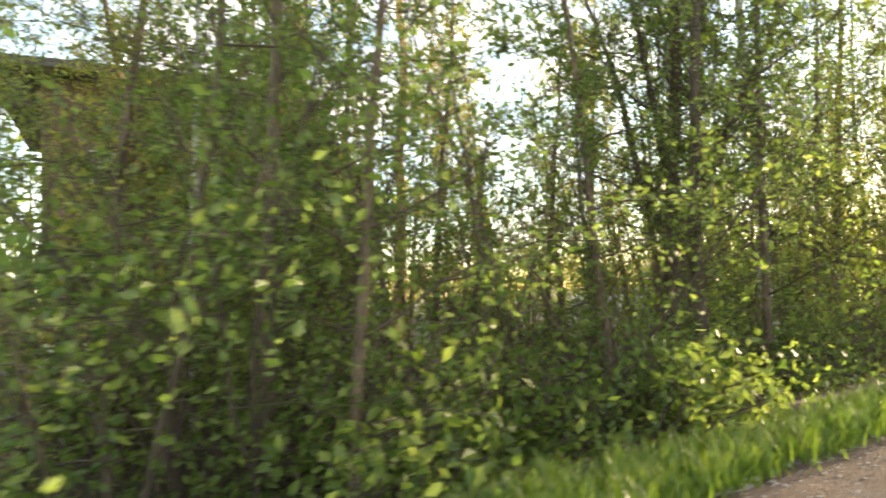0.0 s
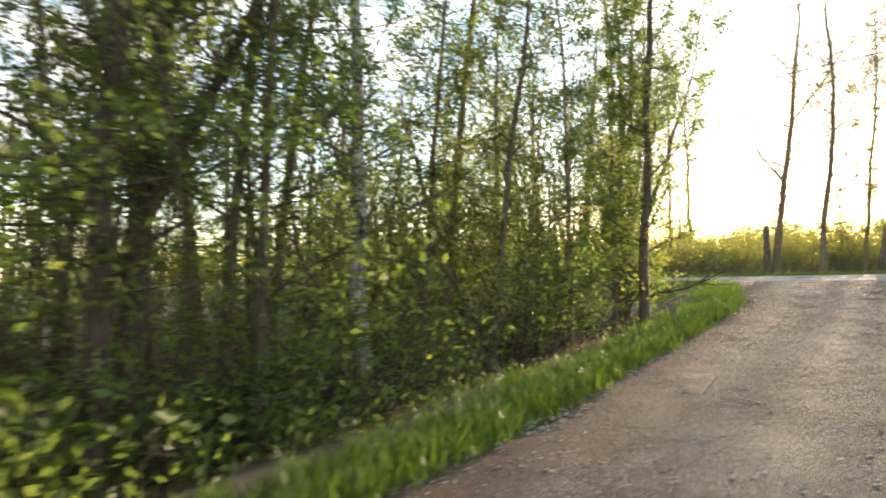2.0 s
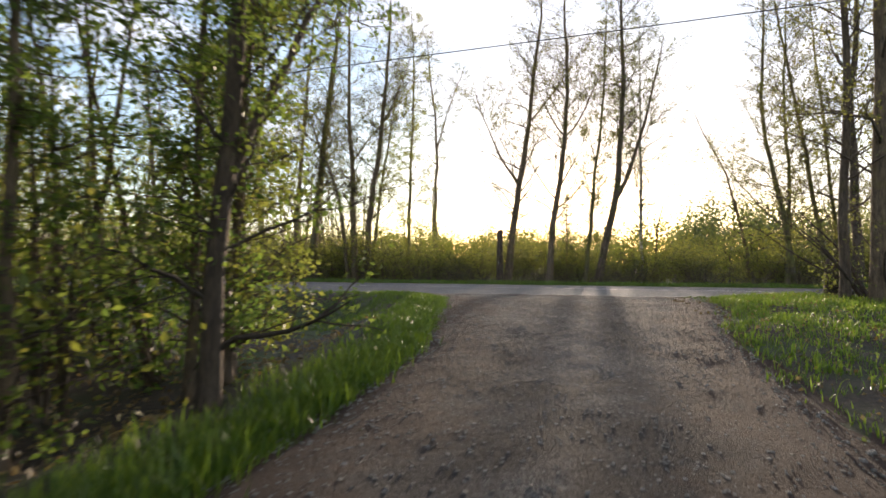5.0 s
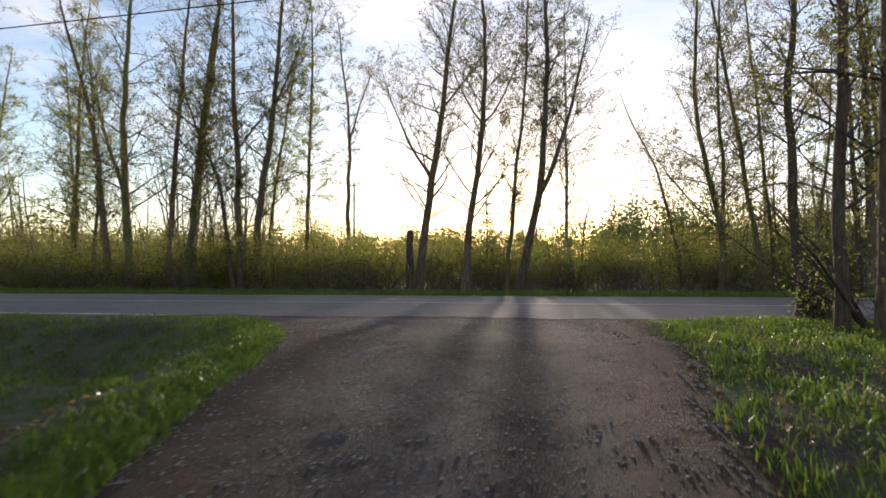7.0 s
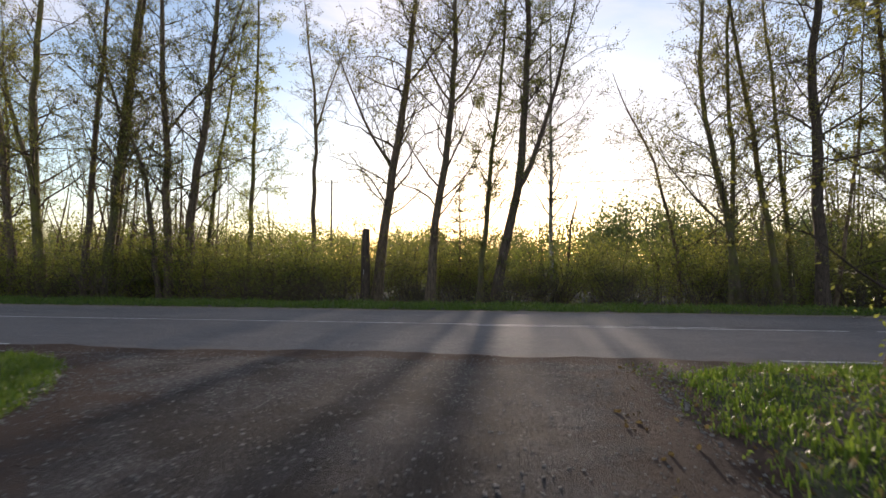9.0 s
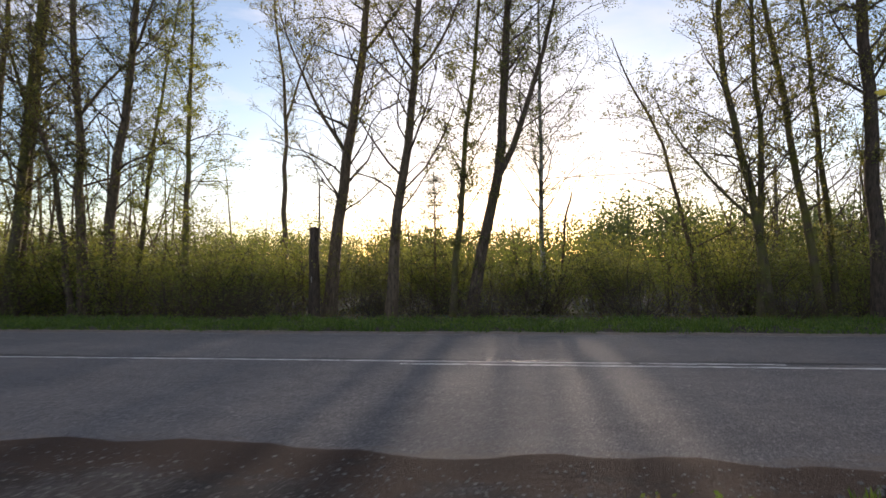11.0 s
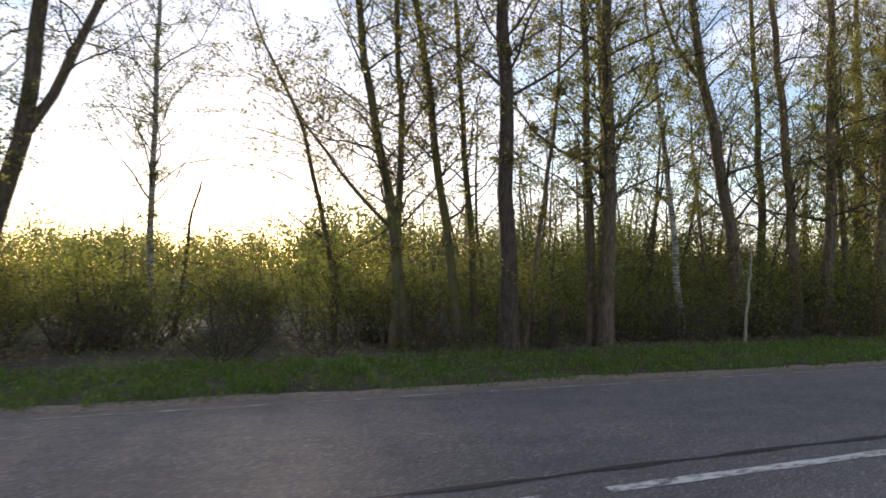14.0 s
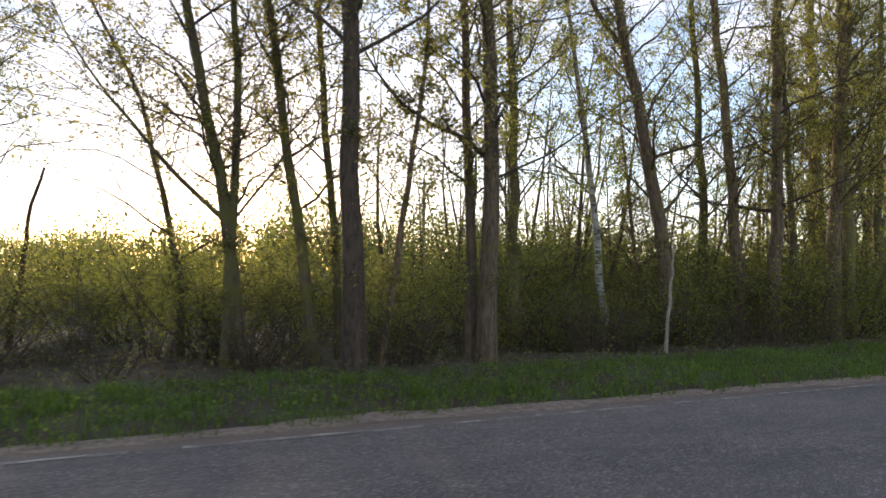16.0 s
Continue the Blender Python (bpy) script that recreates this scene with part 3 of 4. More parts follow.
row_tree(-16.8, 9.2, 0.2, 16, [(0.54, 5.5), (1.09, 10.0)], 1, bark=BARK_MOSS, first=0.25, leaf_count=11000)
row_tree(-14.4, 9.0, 0.11, 11, [(-0.4, 2.5), (-0.71, 5.1), (-1.7, 6.8)], 2, LEANING)
row_tree(-14.2, 9.2, 0.17, 16, [(-0.18, 6.2), (-0.46, 9.9)], 3, forks=((0.4, (0.6, 0.2, 0.9), 5, 0.5),))
row_tree(-13.9, 9.6, 0.19, 16, [(0.5, 4.6), (1.25, 10.0)], 4, LEANING, forks=((0.55, (0.7, -0.2, 0.8), 5, 0.5),))
row_tree(-11.95, 11, 0.11, 15, [(0.19, 6.7), (0.39, 10.6)], 5, "slender mossy birch with fresh hanging twigs", BARK_MOSS, "birch_tree", LEAF_FRESH, reach=0.18, hang=0.12, leaf_count=11000)
row_tree(-14.4, 12, 0.1, 13, [(0.21, 2.9), (0.96, 8.0)], 6, bark=BARK_MOSS, leaf_count=12000, leaf_mat=LEAF_FRESH)
row_tree(-6.3, 9.2, 0.2, 15, [(0.54, 4.4), (1.34, 9.45)], 7, LEANING, forks=((0.36, (-0.55, 0.1, 0.9), 5.5, 0.45), (0.55, (0.7, 0.1, 0.8), 5, 0.45)))
row_tree(-4.25, 8.3, 0.165, 15, [(0.43, 4.1), (0.94, 8.8)], 8, LEANING, forks=((0.48, (0.85, 0.0, 0.7), 4.5, 0.5), (0.5, (-0.7, 0.1, 0.8), 4.5, 0.4)))
row_tree(-2.6, 9.3, 0.11, 14, [(0.41, 4.7), (0.92, 9.3)], 9, LEANING, BARK_MOSS, leaf_count=11000)
row_tree(-2.1, 9.1, 0.185, 16, [(0.97, 4.47), (1.27, 9.2)], 10, "forked tree with a leaning grey trunk on the verge", forks=((0.3, (0.42, 0.0, 0.9), 8, 0.75),), first=0.42)
row_tree(0.34, 14, 0.11, 15, [(-0.06, 4.2), (-0.04, 8.7)], 11, "slender birch with a fine leafy crown", BIRCH, "birch_tree", LEAF_OLIVE, limbs=54, first=0.24, reach=0.27, hang=0.06, leaf_count=14000, leaf=0.065, low_to=16.0)
row_tree(4.93, 11.5, 0.09, 9, [(-0.02, 1.65), (-0.9, 5.6), (-2.05, 7.7)], 12, "crooked leaning tree with arching bare limbs", limbs=16, first=0.22, reach=0.42, rise=0.5, leaf_count=1300)
row_tree(6.14, 9, 0.13, 14, [(-0.55, 3.7), (-1.34, 7.5)], 13, LEANING, BARK_MOSS, forks=((0.22, (-0.9, -0.1, 0.75), 4.5, 0.45),))
row_tree(5.83, 9, 0.1, 14, [(0.11, 4.0), (-0.09, 7.7)], 14, bark=BARK_MOSS)
row_tree(7.42, 9, 0.115, 15, [(-0.76, 5.3), (-1.18, 7.7)], 15, LEANING, BARK_MOSS)
row_tree(7.97, 9.3, 0.095, 14, [(-0.25, 2.9), (-0.67, 8.1)], 16, bark=BARK_MOSS)
row_tree(7.78, 7.2, 0.185, 17, [(-0.08, 3.6), (-0.18, 6.9)], 17, "stout straight trunk with ivy-dark bark at the verge", BARK_DARK, first=0.3)
row_tree(8.3, 7.6, 0.07, 10, [(0.3, 2.0), (0.75, 5.0), (0.85, 7.0)], 18, "thin curved stem beside a stout trunk", limbs=12)
row_tree(10.23, 7.4, 0.175, 17, [(0.05, 3.9), (0.0, 7.5)], 19, "stout straight grey trunk at the verge")
row_tree(10.1, 7.75, 0.11, 15, [(-0.09, 3.9), (-0.23, 7.6)], 20, "slim trunk close behind a stout one")
row_tree(15.0, 10.2, 0.11, 14, [(-0.6, 5.0), (-1.3, 9.0)], 21, "white-barked birch leaning over the shrubs", BIRCH, "birch_tree", LEAF_FRESH, leaf_count=11000)
row_tree(16.8, 11, 0.07, 9, [(-0.2, 2), (-0.65, 5.3)], 22)
row_tree(16.3, 9.4, 0.21, 16, [(-0.56, 4.2), (-1.76, 9.4)], 23, LEANING, forks=((0.5, (-0.4, 0.2, 0.9), 6, 0.6),))
row_tree(18.9, 11, 0.16, 15, [(0.16, 2.9), (-0.25, 11.0)], 24, bark=BARK_MOSS, leaf_count=12000, leaf_mat=LEAF_FRESH)
row_tree(19.4, 10, 0.18, 16, [(-0.55, 6.9), (-1.1, 10.4)], 25, LEANING)
row_tree(19.7, 9.3, 0.2, 16, [(0.3, 5.0), (0.33, 10.4)], 26)
row_tree(23.7, 11, 0.2, 16, [(0.02, 6), (0.04, 11.9)], 27, bark=BARK_MOSS, leaf_mat=LEAF_FRESH, leaf_count=11000)
row_tree(21.6, 9, 0.2, 16, [(0.34, 5.0), (0.77, 10.6)], 28)
row_tree(-19.4, 9.3, 0.21, 17, [(-0.53, 4.4), (-0.38, 12.8)], 29, bark=BARK_MOSS, forks=((0.27, (-0.55, 0.0, 0.9), 9, 0.6),), leaf_count=11000)
row_tree(-17.9, 9.5, 0.15, 16, [(0.37, 6.6), (0.9, 12.7)], 30)
row_tree(-16.8, 9.5, 0.15, 16, [(0.55, 6.5), (1.4, 12.6)], 31, LEANING)
row_tree(-23.8, 11, 0.14, 15, [(0.15, 9.4)], 32, bark=BARK_MOSS, leaf_mat=LEAF_FRESH, leaf_count=11000)
row_tree(-22.9, 11, 0.1, 13, [(0.36, 5.3), (0.01, 9.3)], 33, leaf_mat=LEAF_FRESH)
row_tree(-20.4, 9, 0.17, 15, [(-0.77, 7.7), (-2.4, 12.5)], 34, LEANING, leaf_mat=LEAF_FRESH)
row_tree(-14.5, 26, 0.19, 20, [(0.08, 4.5), (0.2, 12.4), (-0.6, 18.5)], 35, "tall slender tree with upswept fine twigs beyond the shrubs", forks=((0.58, (0.3, 0.1, 1), 8, 0.8),), first=0.45, reach=0.16)

rng0 = np.random.default_rng(90)
fill = [row_tree(26, 10.5, 0.17, 15, [(0.3, 7)], 40, bark=BARK_MOSS, leaf_mat=LEAF_FRESH, leaf_count=11000),
        row_tree(-27, 10.0, 0.15, 15, [(-0.5, 7)], 41, leaf_mat=LEAF_FRESH, leaf_count=11000),
        row_tree(29, 12.5, 0.12, 13, [(-0.6, 6)], 42, bark=BARK_MOSS, leaf_count=11000)]
for n in range(16):
    side = 1 if n % 2 else -1
    x = side * (25 + n * 1.35 + rng0.uniform(-1, 1)) if n > 3 else (12.6, 24.6, -25.2, 22.4)[n]
    again(fill[n % 3], x, rng0.uniform(9, 14), rng0.uniform(0, 6.28), rng0.uniform(0.8, 1.15))


for n in range(8):
    again(fill[n % 3], 21 + 2.0 * n + rng0.uniform(-0.5, 0.5), rng0.uniform(8.8, 15), rng0.uniform(0, 6.28), rng0.uniform(0.7, 1.0))

# ---- what stands between and behind the row ----
def broken_post():
    at = (-6.56, 8.7)
    ob = thing("broken_tree_stump", (*at, float(land(*at))), "tall broken dead stump with a pale mark on the verge", "stump", ROW)
    rng = np.random.default_rng(5)
    q = Quads()
    line = np.array([(0, 0, -0.2), (0, 0, 0.2), (0.02, 0, 1.0), (0.0, 0, 1.8), (0.02, 0, 2.5), (0.05, 0, 2.62), (0.05, 0, 2.63)])
    q.tube(line, (0.19, 0.17, 0.15, 0.145, 0.14, 0.09, 0.0), 10)
    v = q.v[0].reshape(7, 10, 3)
    v[:, :, :2] += rng.normal(size=(7, 10, 2)) * 0.012
    v[4, :, 2] += rng.normal(size=10) * 0.09
    part("trunk", q, BARK_DARK, ob)
    m = Quads()
    m.tube([(0.0, -0.1, 1.02), (0.0, -0.1, 1.2)], (0.065, 0.06), 6)
    part("pale_mark", m, plain_material("pale_wood", (0.4, 0.36, 0.3), 0.8), ob, "pale bare patch of wood")


broken_post()
plant_tree("dead_stem", "thin dead leaning stem rising from the thicket", (0.9, 14.7), [(0.25, 2), (0.3, 3.2), (0.6, 4.4)], 0.075, 4.5, 51, BARK_DARK, limbs=3, leaf_count=0, twigs=1, tip=0.4)
plant_tree("dead_stem", "pale barkless dead stem at the verge", (14.5, 7.6), [(0.1, 1.0), (0.25, 2.35)], 0.045, 2.4, 52, plain_material("barkless_wood", (0.3, 0.27, 0.21), 0.8), limbs=3, leaf_count=0, twigs=1, tip=0.4)

def young_pine(at, height, seed):
    rng = np.random.default_rng(seed)
    wood, needles = Quads(), Quads()
    wood.tube([(0, 0, -0.2), (0.03, 0, height * 0.5), (0, 0, height)], (0.06, 0.04, 0.008), 6)
    for k in range(9):
        z = height * (0.2 + 0.085 * k)
        for b in range(5):
            a = b * 1.257 + k * 0.6
            br = sprout(rng, (0, 0, z), (math.cos(a), math.sin(a), 0.15), height * 0.3 * (1.05 - 0.1 * k) * rng.uniform(0.6, 1.1), 5, 0.05, 0.08)
            wood.tube(br, np.linspace(0.014, 0.004, 5), 3)
            n = 90
            at3 = br[rng.integers(1, 5, n)] + rng.normal(size=(n, 3)) * 0.1
            needles.leaves(at3, 0.11, rng, -0.2, 0.16)
    ob = thing("young_pine", (*at, float(land(*at))), "young pine with dark needles among the bare trees", "tree", ROW)
    part("trunk", wood, BARK_GREY, ob)
    tagged(part("needle_crown", needles, NEEDLE, ob, smooth=False), kind="stuff")


young_pine((-3.6, 13.2), 5.4, 81)

THICKET = "thicket beyond the row"
GREEN_SHRUB = "waist-to-head-high shrub in fresh yellow-green leaf"
rng1 = np.random.default_rng(7)
kinds = [shrub("shrub", GREEN_SHRUB, (-9.5 + 3.1 * i, 12.0 + 0.6 * (i % 3)), 100 + i, 3.2 + 0.3 * (i % 3), 13, 0.62, 2100, 0.08,
               (LEAF_FRESH, LEAF_OLIVE, LEAF_FRESH)[i % 3], THICKET, first=0.36) for i in range(6)]
for n in range(96):
    y = 10.4 + 5.5 * rng1.uniform()
    x = -36 + 82 * (n + rng1.uniform()) / 96
    again(kinds[n % 6], x, y, rng1.uniform(0, 6.28), rng1.uniform(0.75, 1.1) * (0.95 if -5 < x < 1.5 else 1.14))


for n in range(26):
    again(kinds[n % 6], 13 + 1.2 * n, rng1.uniform(11, 17), rng1.uniform(0, 6.28), rng1.uniform(1.15, 1.6))


def thicket(name, x0, x1, y0, y1, count, tall, leaves, leaf, seed, mat):
    """A joined mass of bushes: stems with leaves gathered in clumps."""
    rng = np.random.default_rng(seed)
    q = Quads()
    for _ in range(count):
        x, y = rng.uniform(x0, x1), rng.uniform(y0, y1)
        h = tall * rng.uniform(0.6, 1.2)
        z = float(land(x, y))
        ball = rng.normal(size=(60, 3))
        ball *= (rng.uniform(0.35, 1, 60) / np.linalg.norm(ball, axis=1))[:, None]
        c = ball * np.array((0.44, 0.44, 0.48)) * h + np.array((0, 0, 0.5 * h))
        for p in c[:4]:
            q.tube([(x, y, z - 0.2), (x + p[0] * 0.6, y + p[1] * 0.6, z + p[2] * 0.5), (x + p[0], y + p[1], z + p[2] + 0.2)], (0.02, 0.013, 0.004), 3)
        at = c[rng.integers(0, 60, leaves)] + rng.normal(size=(leaves, 3)) * h * 0.05
        q.leaves(at + np.array((x, y, z)), leaf, rng, 0.1, 0.7)
    return sheet(name, q, mat, "dense spring thicket of yellow-green bushes", "thicket", "stuff", False)


def sapling_stand(name, x0, x1, y0, y1, count, tall, leaves, seed, label):
    """A joined stand of thin stems, too many and too far to tell apart."""
    rng = np.random.default_rng(seed)
    wood, crown = Quads(), Quads()
    for _ in range(count):
        x, y, h = rng.uniform(x0, x1), rng.uniform(y0, y1), tall * rng.uniform(0.45, 1.15)
        foot = np.array((x, y, float(land(x, y)) - 0.2))
        stem = sprout(rng, foot, (rng.normal() * 0.12, rng.normal() * 0.12, 1), h, 6, 0.02, 0.06)
        wood.tube(stem, np.linspace(0.012 * h ** 0.9, 0.008, 6), 5)
        for b in range(7):
            at = stem[rng.integers(1, 5)]
            d = np.array((rng.normal(), rng.normal(), rng.uniform(0.3, 1.2)))
            br = sprout(rng, at, d / np.linalg.norm(d), h * rng.uniform(0.1, 0.24), 4, 0.02, 0.15)
            wood.tube(br, (0.012, 0.009, 0.006, 0.004), 3)
            n = leaves // 7
            u = rng.uniform(size=(n, 1))
            crown.leaves(br[0] * (1 - u) + br[-1] * u + rng.normal(size=(n, 3)) * 0.13, 0.055, rng, 0.1)
    sheet(name + "_stems", wood, BARK_GREY, label, "woodland", "stuff")
    sheet(name + "_leaves", crown, LEAF_OLIVE, label, "woodland", "stuff", False)


sapling_stand("sapling_stand", 9, 46, 11, 24, 150, 8.5, 150, 71, "crowded thin stems of a young roadside wood")
sapling_stand("sapling_stand", -42, -15, 11, 26, 110, 8.5, 150, 72, "crowded thin stems of a young roadside wood")
sapling_stand("sapling_stand", -13, 9, 12, 22, 50, 3.4, 90, 73, "crowded thin saplings among the shrubs")
thicket("thicket", -40, 44, 15.5, 23, 240, 3.0, 420, 0.09, 61, LEAF_FRESH)
thicket("thicket", -50, 60, 23, 46, 260, 3.7, 440, 0.09, 62, LEAF_OLIVE)
roadside = [shrub("roadside_shrub", "leafy yellow-green shrub between the roadside trunks", (-12.6 - 4.4 * i, 9.0 + 0.5 * i), 140 + i, 3.7 + 0.4 * i, 10, 0.55, 1900, 0.085, LEAF_FRESH, ROW, first=0.15) for i in range(2)]
for n in range(36):
    x = -28 + 17.5 * n / 19 if n < 20 else 8.6 + 1.5 * (n - 20)
    again(roadside[n % 2], x + rng1.uniform(-0.6, 0.6), rng1.uniform(8.6, 10.4), rng1.uniform(0, 6.28), rng1.uniform(0.6, 1.15))
low = [shrub("undergrowth_shrub", "low twiggy brown shrub with few leaves", (-2.0 + 4 * i, 10.2), 120 + i, 1.5, 12, 0.75, 200, 0.05, LEAF_OLIVE, THICKET) for i in range(3)]
for n in range(130):
    again(low[n % 3], rng1.uniform(-26, 30), rng1.uniform(7.4, 11.0), rng1.uniform(0, 6.28), rng1.uniform(0.6, 1.2))


def far_wood(name, x0, x1, y0, y1, count, tall, seed, mat, m=90, leaf=0.07):
    rng = np.random.default_rng(seed)
    q = Quads()
    for _ in range(count):
        x, y = rng.uniform(x0, x1), rng.uniform(y0, y1)
        h = tall * rng.uniform(0.6, 1.15)
        z = float(land(x, y))
        clumps = rng.normal(size=(14, 3))
        clumps *= (rng.uniform(0.5, 1, 14) / np.linalg.norm(clumps, axis=1))[:, None]
        clumps = clumps * np.array((0.32, 0.32, 0.46)) * h + np.array((x, y, z + 0.48 * h))
        at = clumps[rng.integers(0, 14, m)] + rng.normal(size=(m, 3)) * h * 0.07
        q.leaves(at, leaf * h, rng, 0, 0.8)
        q.tube([(x, y, z - 0.3), (x + rng.normal() * 0.3, y, z + h * 0.95)], (h * 0.012, 0.02), 4)
    return sheet(name, q, mat, "distant spring woodland in hazy green", "woodland", "stuff", False)


far_wood("distant_wood", -90, 14, 55, 95, 225, 7.0, 31, LEAF_FAR, 560, 0.034)
far_wood("distant_wood", 9.5, 60, 52, 75, 110, 9.6, 32, LEAF_FAR, 650, 0.03)
far_wood("distant_wood", -220, 220, 130, 240, 200, 13, 33, LEAF_FAR, 280, 0.055)
far_wood("distant_wood", -160, -45, 14, 60, 100, 10, 34, LEAF_FRESH, 200, 0.045)
far_wood("distant_wood", 52, 180, 12, 60, 100, 11, 35, LEAF_FRESH, 200, 0.045)
far_wood("distant_wood", 14, 120, -90, -12, 80, 9, 36, LEAF_WOOD)
far_wood("distant_wood", -120, 60, -160, -60, 90, 11, 37, LEAF_WOOD)
far_wood("distant_wood", -110, -34, -60, -8, 80, 10, 38, LEAF_WOOD)

# ---- the wood beside the driveway ----
GROVE = "young wood beside the driveway"
rng2 = np.random.default_rng(21)
LEAFY = dict(limbs=34, first=0.16, reach=0.24, rise=0.7, twigs=6, leaf_count=9000, leaf=0.062, shoots=24, low_to=7.5)


def grove_tree(x, y, r, height, lean, seed, label="slim young tree in fresh leaf on the wood's edge", bark=BARK_GREY, leaf_mat=LEAF_WOOD, kind="young_tree", **more):
    return plant_tree(kind, label, (x, y), [(lean[0] * 0.5, lean[1] * 0.4, height * 0.3), (lean[0], lean[1], height * 0.6)], r, height, seed, bark, leaf_mat, GROVE, **{**LEAFY, **more})


grove = [
    grove_tree(-8.0, -18.6, 0.12, 12, (0.1, 0.0), 201, "birch with flaking white bark in fresh leaf", BIRCH, kind="birch_tree"),
    grove_tree(-5.45, -14.3, 0.09, 9.5, (0.3, 0.2), 202, "dark twin-stemmed tree in fresh leaf at the wood's edge", BARK_DARK, forks=((0.25, (0.25, 0.3, 1), 5, 0.6),), first=0.06, limbs=36, leaf_count=9000, rise=0.7, reach=0.16),
    grove_tree(-6.25, -13.5, 0.055, 8, (0.1, 0.1), 203, first=0.06, limbs=36, leaf_count=9000, rise=0.7, reach=0.16),
    grove_tree(-6.7, -17.3, 0.056, 9, (0.6, 0.5), 204, leaf_mat=LEAF_FRESH),
    grove_tree(-7.9, -16.9, 0.08, 10, (0.5, 0.6), 205, leaf_mat=LEAF_FRESH),
    grove_tree(-6.4, -22.7, 0.08, 10, (0.4, 0.3), 206, bark=BARK_DARK),
    grove_tree(-7.25, -22.1, 0.11, 11, (0.4, 0.5), 207, "dark many-stemmed tree in the wood", BARK_DARK, forks=((0.2, (0.4, 0.2, 0.9), 6, 0.7), (0.24, (-0.4, 0.1, 0.9), 6, 0.7), (0.3, (0.2, -0.4, 0.9), 5, 0.6))),
    grove_tree(-6.83, -23.5, 0.055, 9, (-0.1, -0.2), 208),
    grove_tree(-7.9, -20.8, 0.078, 10, (0.3, 0.6), 209),
    grove_tree(-9.4, -19.2, 0.088, 11, (0.6, 0.9), 210, bark=BARK_MOSS),
    grove_tree(-8.0, -17.3, 0.056, 10, (0.5, 0.4), 211),
    grove_tree(-6.5, -12.5, 0.07, 9, (0.2, 0.1), 212, first=0.06, limbs=36, leaf_count=9000, rise=0.7, reach=0.16, leaf_mat=LEAF_FRESH),
    grove_tree(-6.2, -13.0, 0.06, 8.5, (0.3, 0.1), 213, first=0.06, limbs=36, leaf_count=9000, rise=0.7, reach=0.16, leaf_mat=LEAF_FRESH),
    grove_tree(-8.35, -14.4, 0.055, 9, (0.1, 0.1), 214),
    grove_tree(-8.8, -27.6, 0.055, 10, (0.0, 0.2), 215, "sunlit young birch with pale bark", BIRCH, kind="birch_tree"),
    grove_tree(-6.85, -27.3, 0.067, 10, (0.1, 0.4), 216),
    grove_tree(-5.95, -26.9, 0.046, 9, (0.2, 0.6), 217),
    grove_tree(-6.4, -21.4, 0.055, 9, (0.3, 0.2), 218),
    grove_tree(-6.4, -15.2, 0.05, 8, (0.1, 0.0), 219, first=0.06, limbs=36, leaf_count=9000, rise=0.7, reach=0.16),
    grove_tree(-17.6, -21.2, 0.2, 17, (0.3, 0.6), 220, "tall reddish pine trunk deep in the wood", plain_material("pine_bark", (0.3, 0.17, 0.085), 0.85, 0.5, 9), NEEDLE, "pine_tree", first=0.55),
]
for n in range(9):
    y = rng2.uniform(-33, -12.5)
    x = rng2.uniform(-24, -9.3)
    again(grove[(1, 3, 4, 5, 7, 8, 10, 12)[n % 8]], x, y, rng2.uniform(0, 6.28), rng2.uniform(0.75, 1.15))

# light-leaved trees only: the sky's backlight here is put into the leaf colour
for n in range(5):
    away, bearing = rng2.uniform(9, 15), radians(137 + 4.5 * n)
    again(grove[(3, 4, 12, 3)[n % 4]], -2.1 + away * math.cos(bearing), -28.2 + away * math.sin(bearing), rng2.uniform(0, 6.28), rng2.uniform(0.75, 1.05))

for x, y in ((-11.0, -23.6), (-13.0, -25.0), (-10.4, -25.9)):
    again(grove[3], x, y, rng2.uniform(0, 6.28), rng2.uniform(0.95, 1.15))

brush = [shrub("hazel_shrub", "leafy hazel shrub at the edge of the wood", (-6.6, -26.4 + 2.6 * i), 220 + i, 2.1, 9, 0.6, 750, 0.085, LEAF_WOOD, GROVE, first=0.2) for i in range(5)]
for n in range(28):
    y = rng2.uniform(-32, -11.5)
    x = -6.2 - 9 * rng2.uniform() ** 1.3
    again(brush[n % 5], x, y, rng2.uniform(0, 6.28), rng2.uniform(0.55, 1.35))
tall_brush = [shrub("tall_shrub", "tall slender shrub in fresh leaf in the wood", (-7.2, -25.2 + 5.5 * i), 230 + i, 4.6, 6, 0.3, 1500, 0.075, (LEAF_WOOD, LEAF_FRESH)[i % 2], GROVE, first=0.25, thick=0.025) for i in range(3)]
for n in range(11):
    y = rng2.uniform(-32, -12.0)
    x = -6.7 - 9 * rng2.uniform() ** 1.3
    again(tall_brush[n % 3], x, y, rng2.uniform(0, 6.28), rng2.uniform(0.7, 1.2))
for n in range(15):
    again(tall_brush[n % 3], -6.4 - 4.5 * rng2.uniform(), rng2.uniform(-17.5, -11.8), rng2.uniform(0, 6.28), rng2.uniform(0.6, 1.1))
for n in range(10):
    again(tall_brush[n % 3], -6.4 - 2.2 * rng2.uniform(), rng2.uniform(-31.5, -26.0), rng2.uniform(0, 6.28), rng2.uniform(0.7, 1.2))
for n in range(7):
    again(grove[(15, 16, 5, 8)[n % 4]], rng2.uniform(-15, -8.5), rng2.uniform(-33, -24), rng2.uniform(0, 6.28), rng2.uniform(0.85, 1.15))
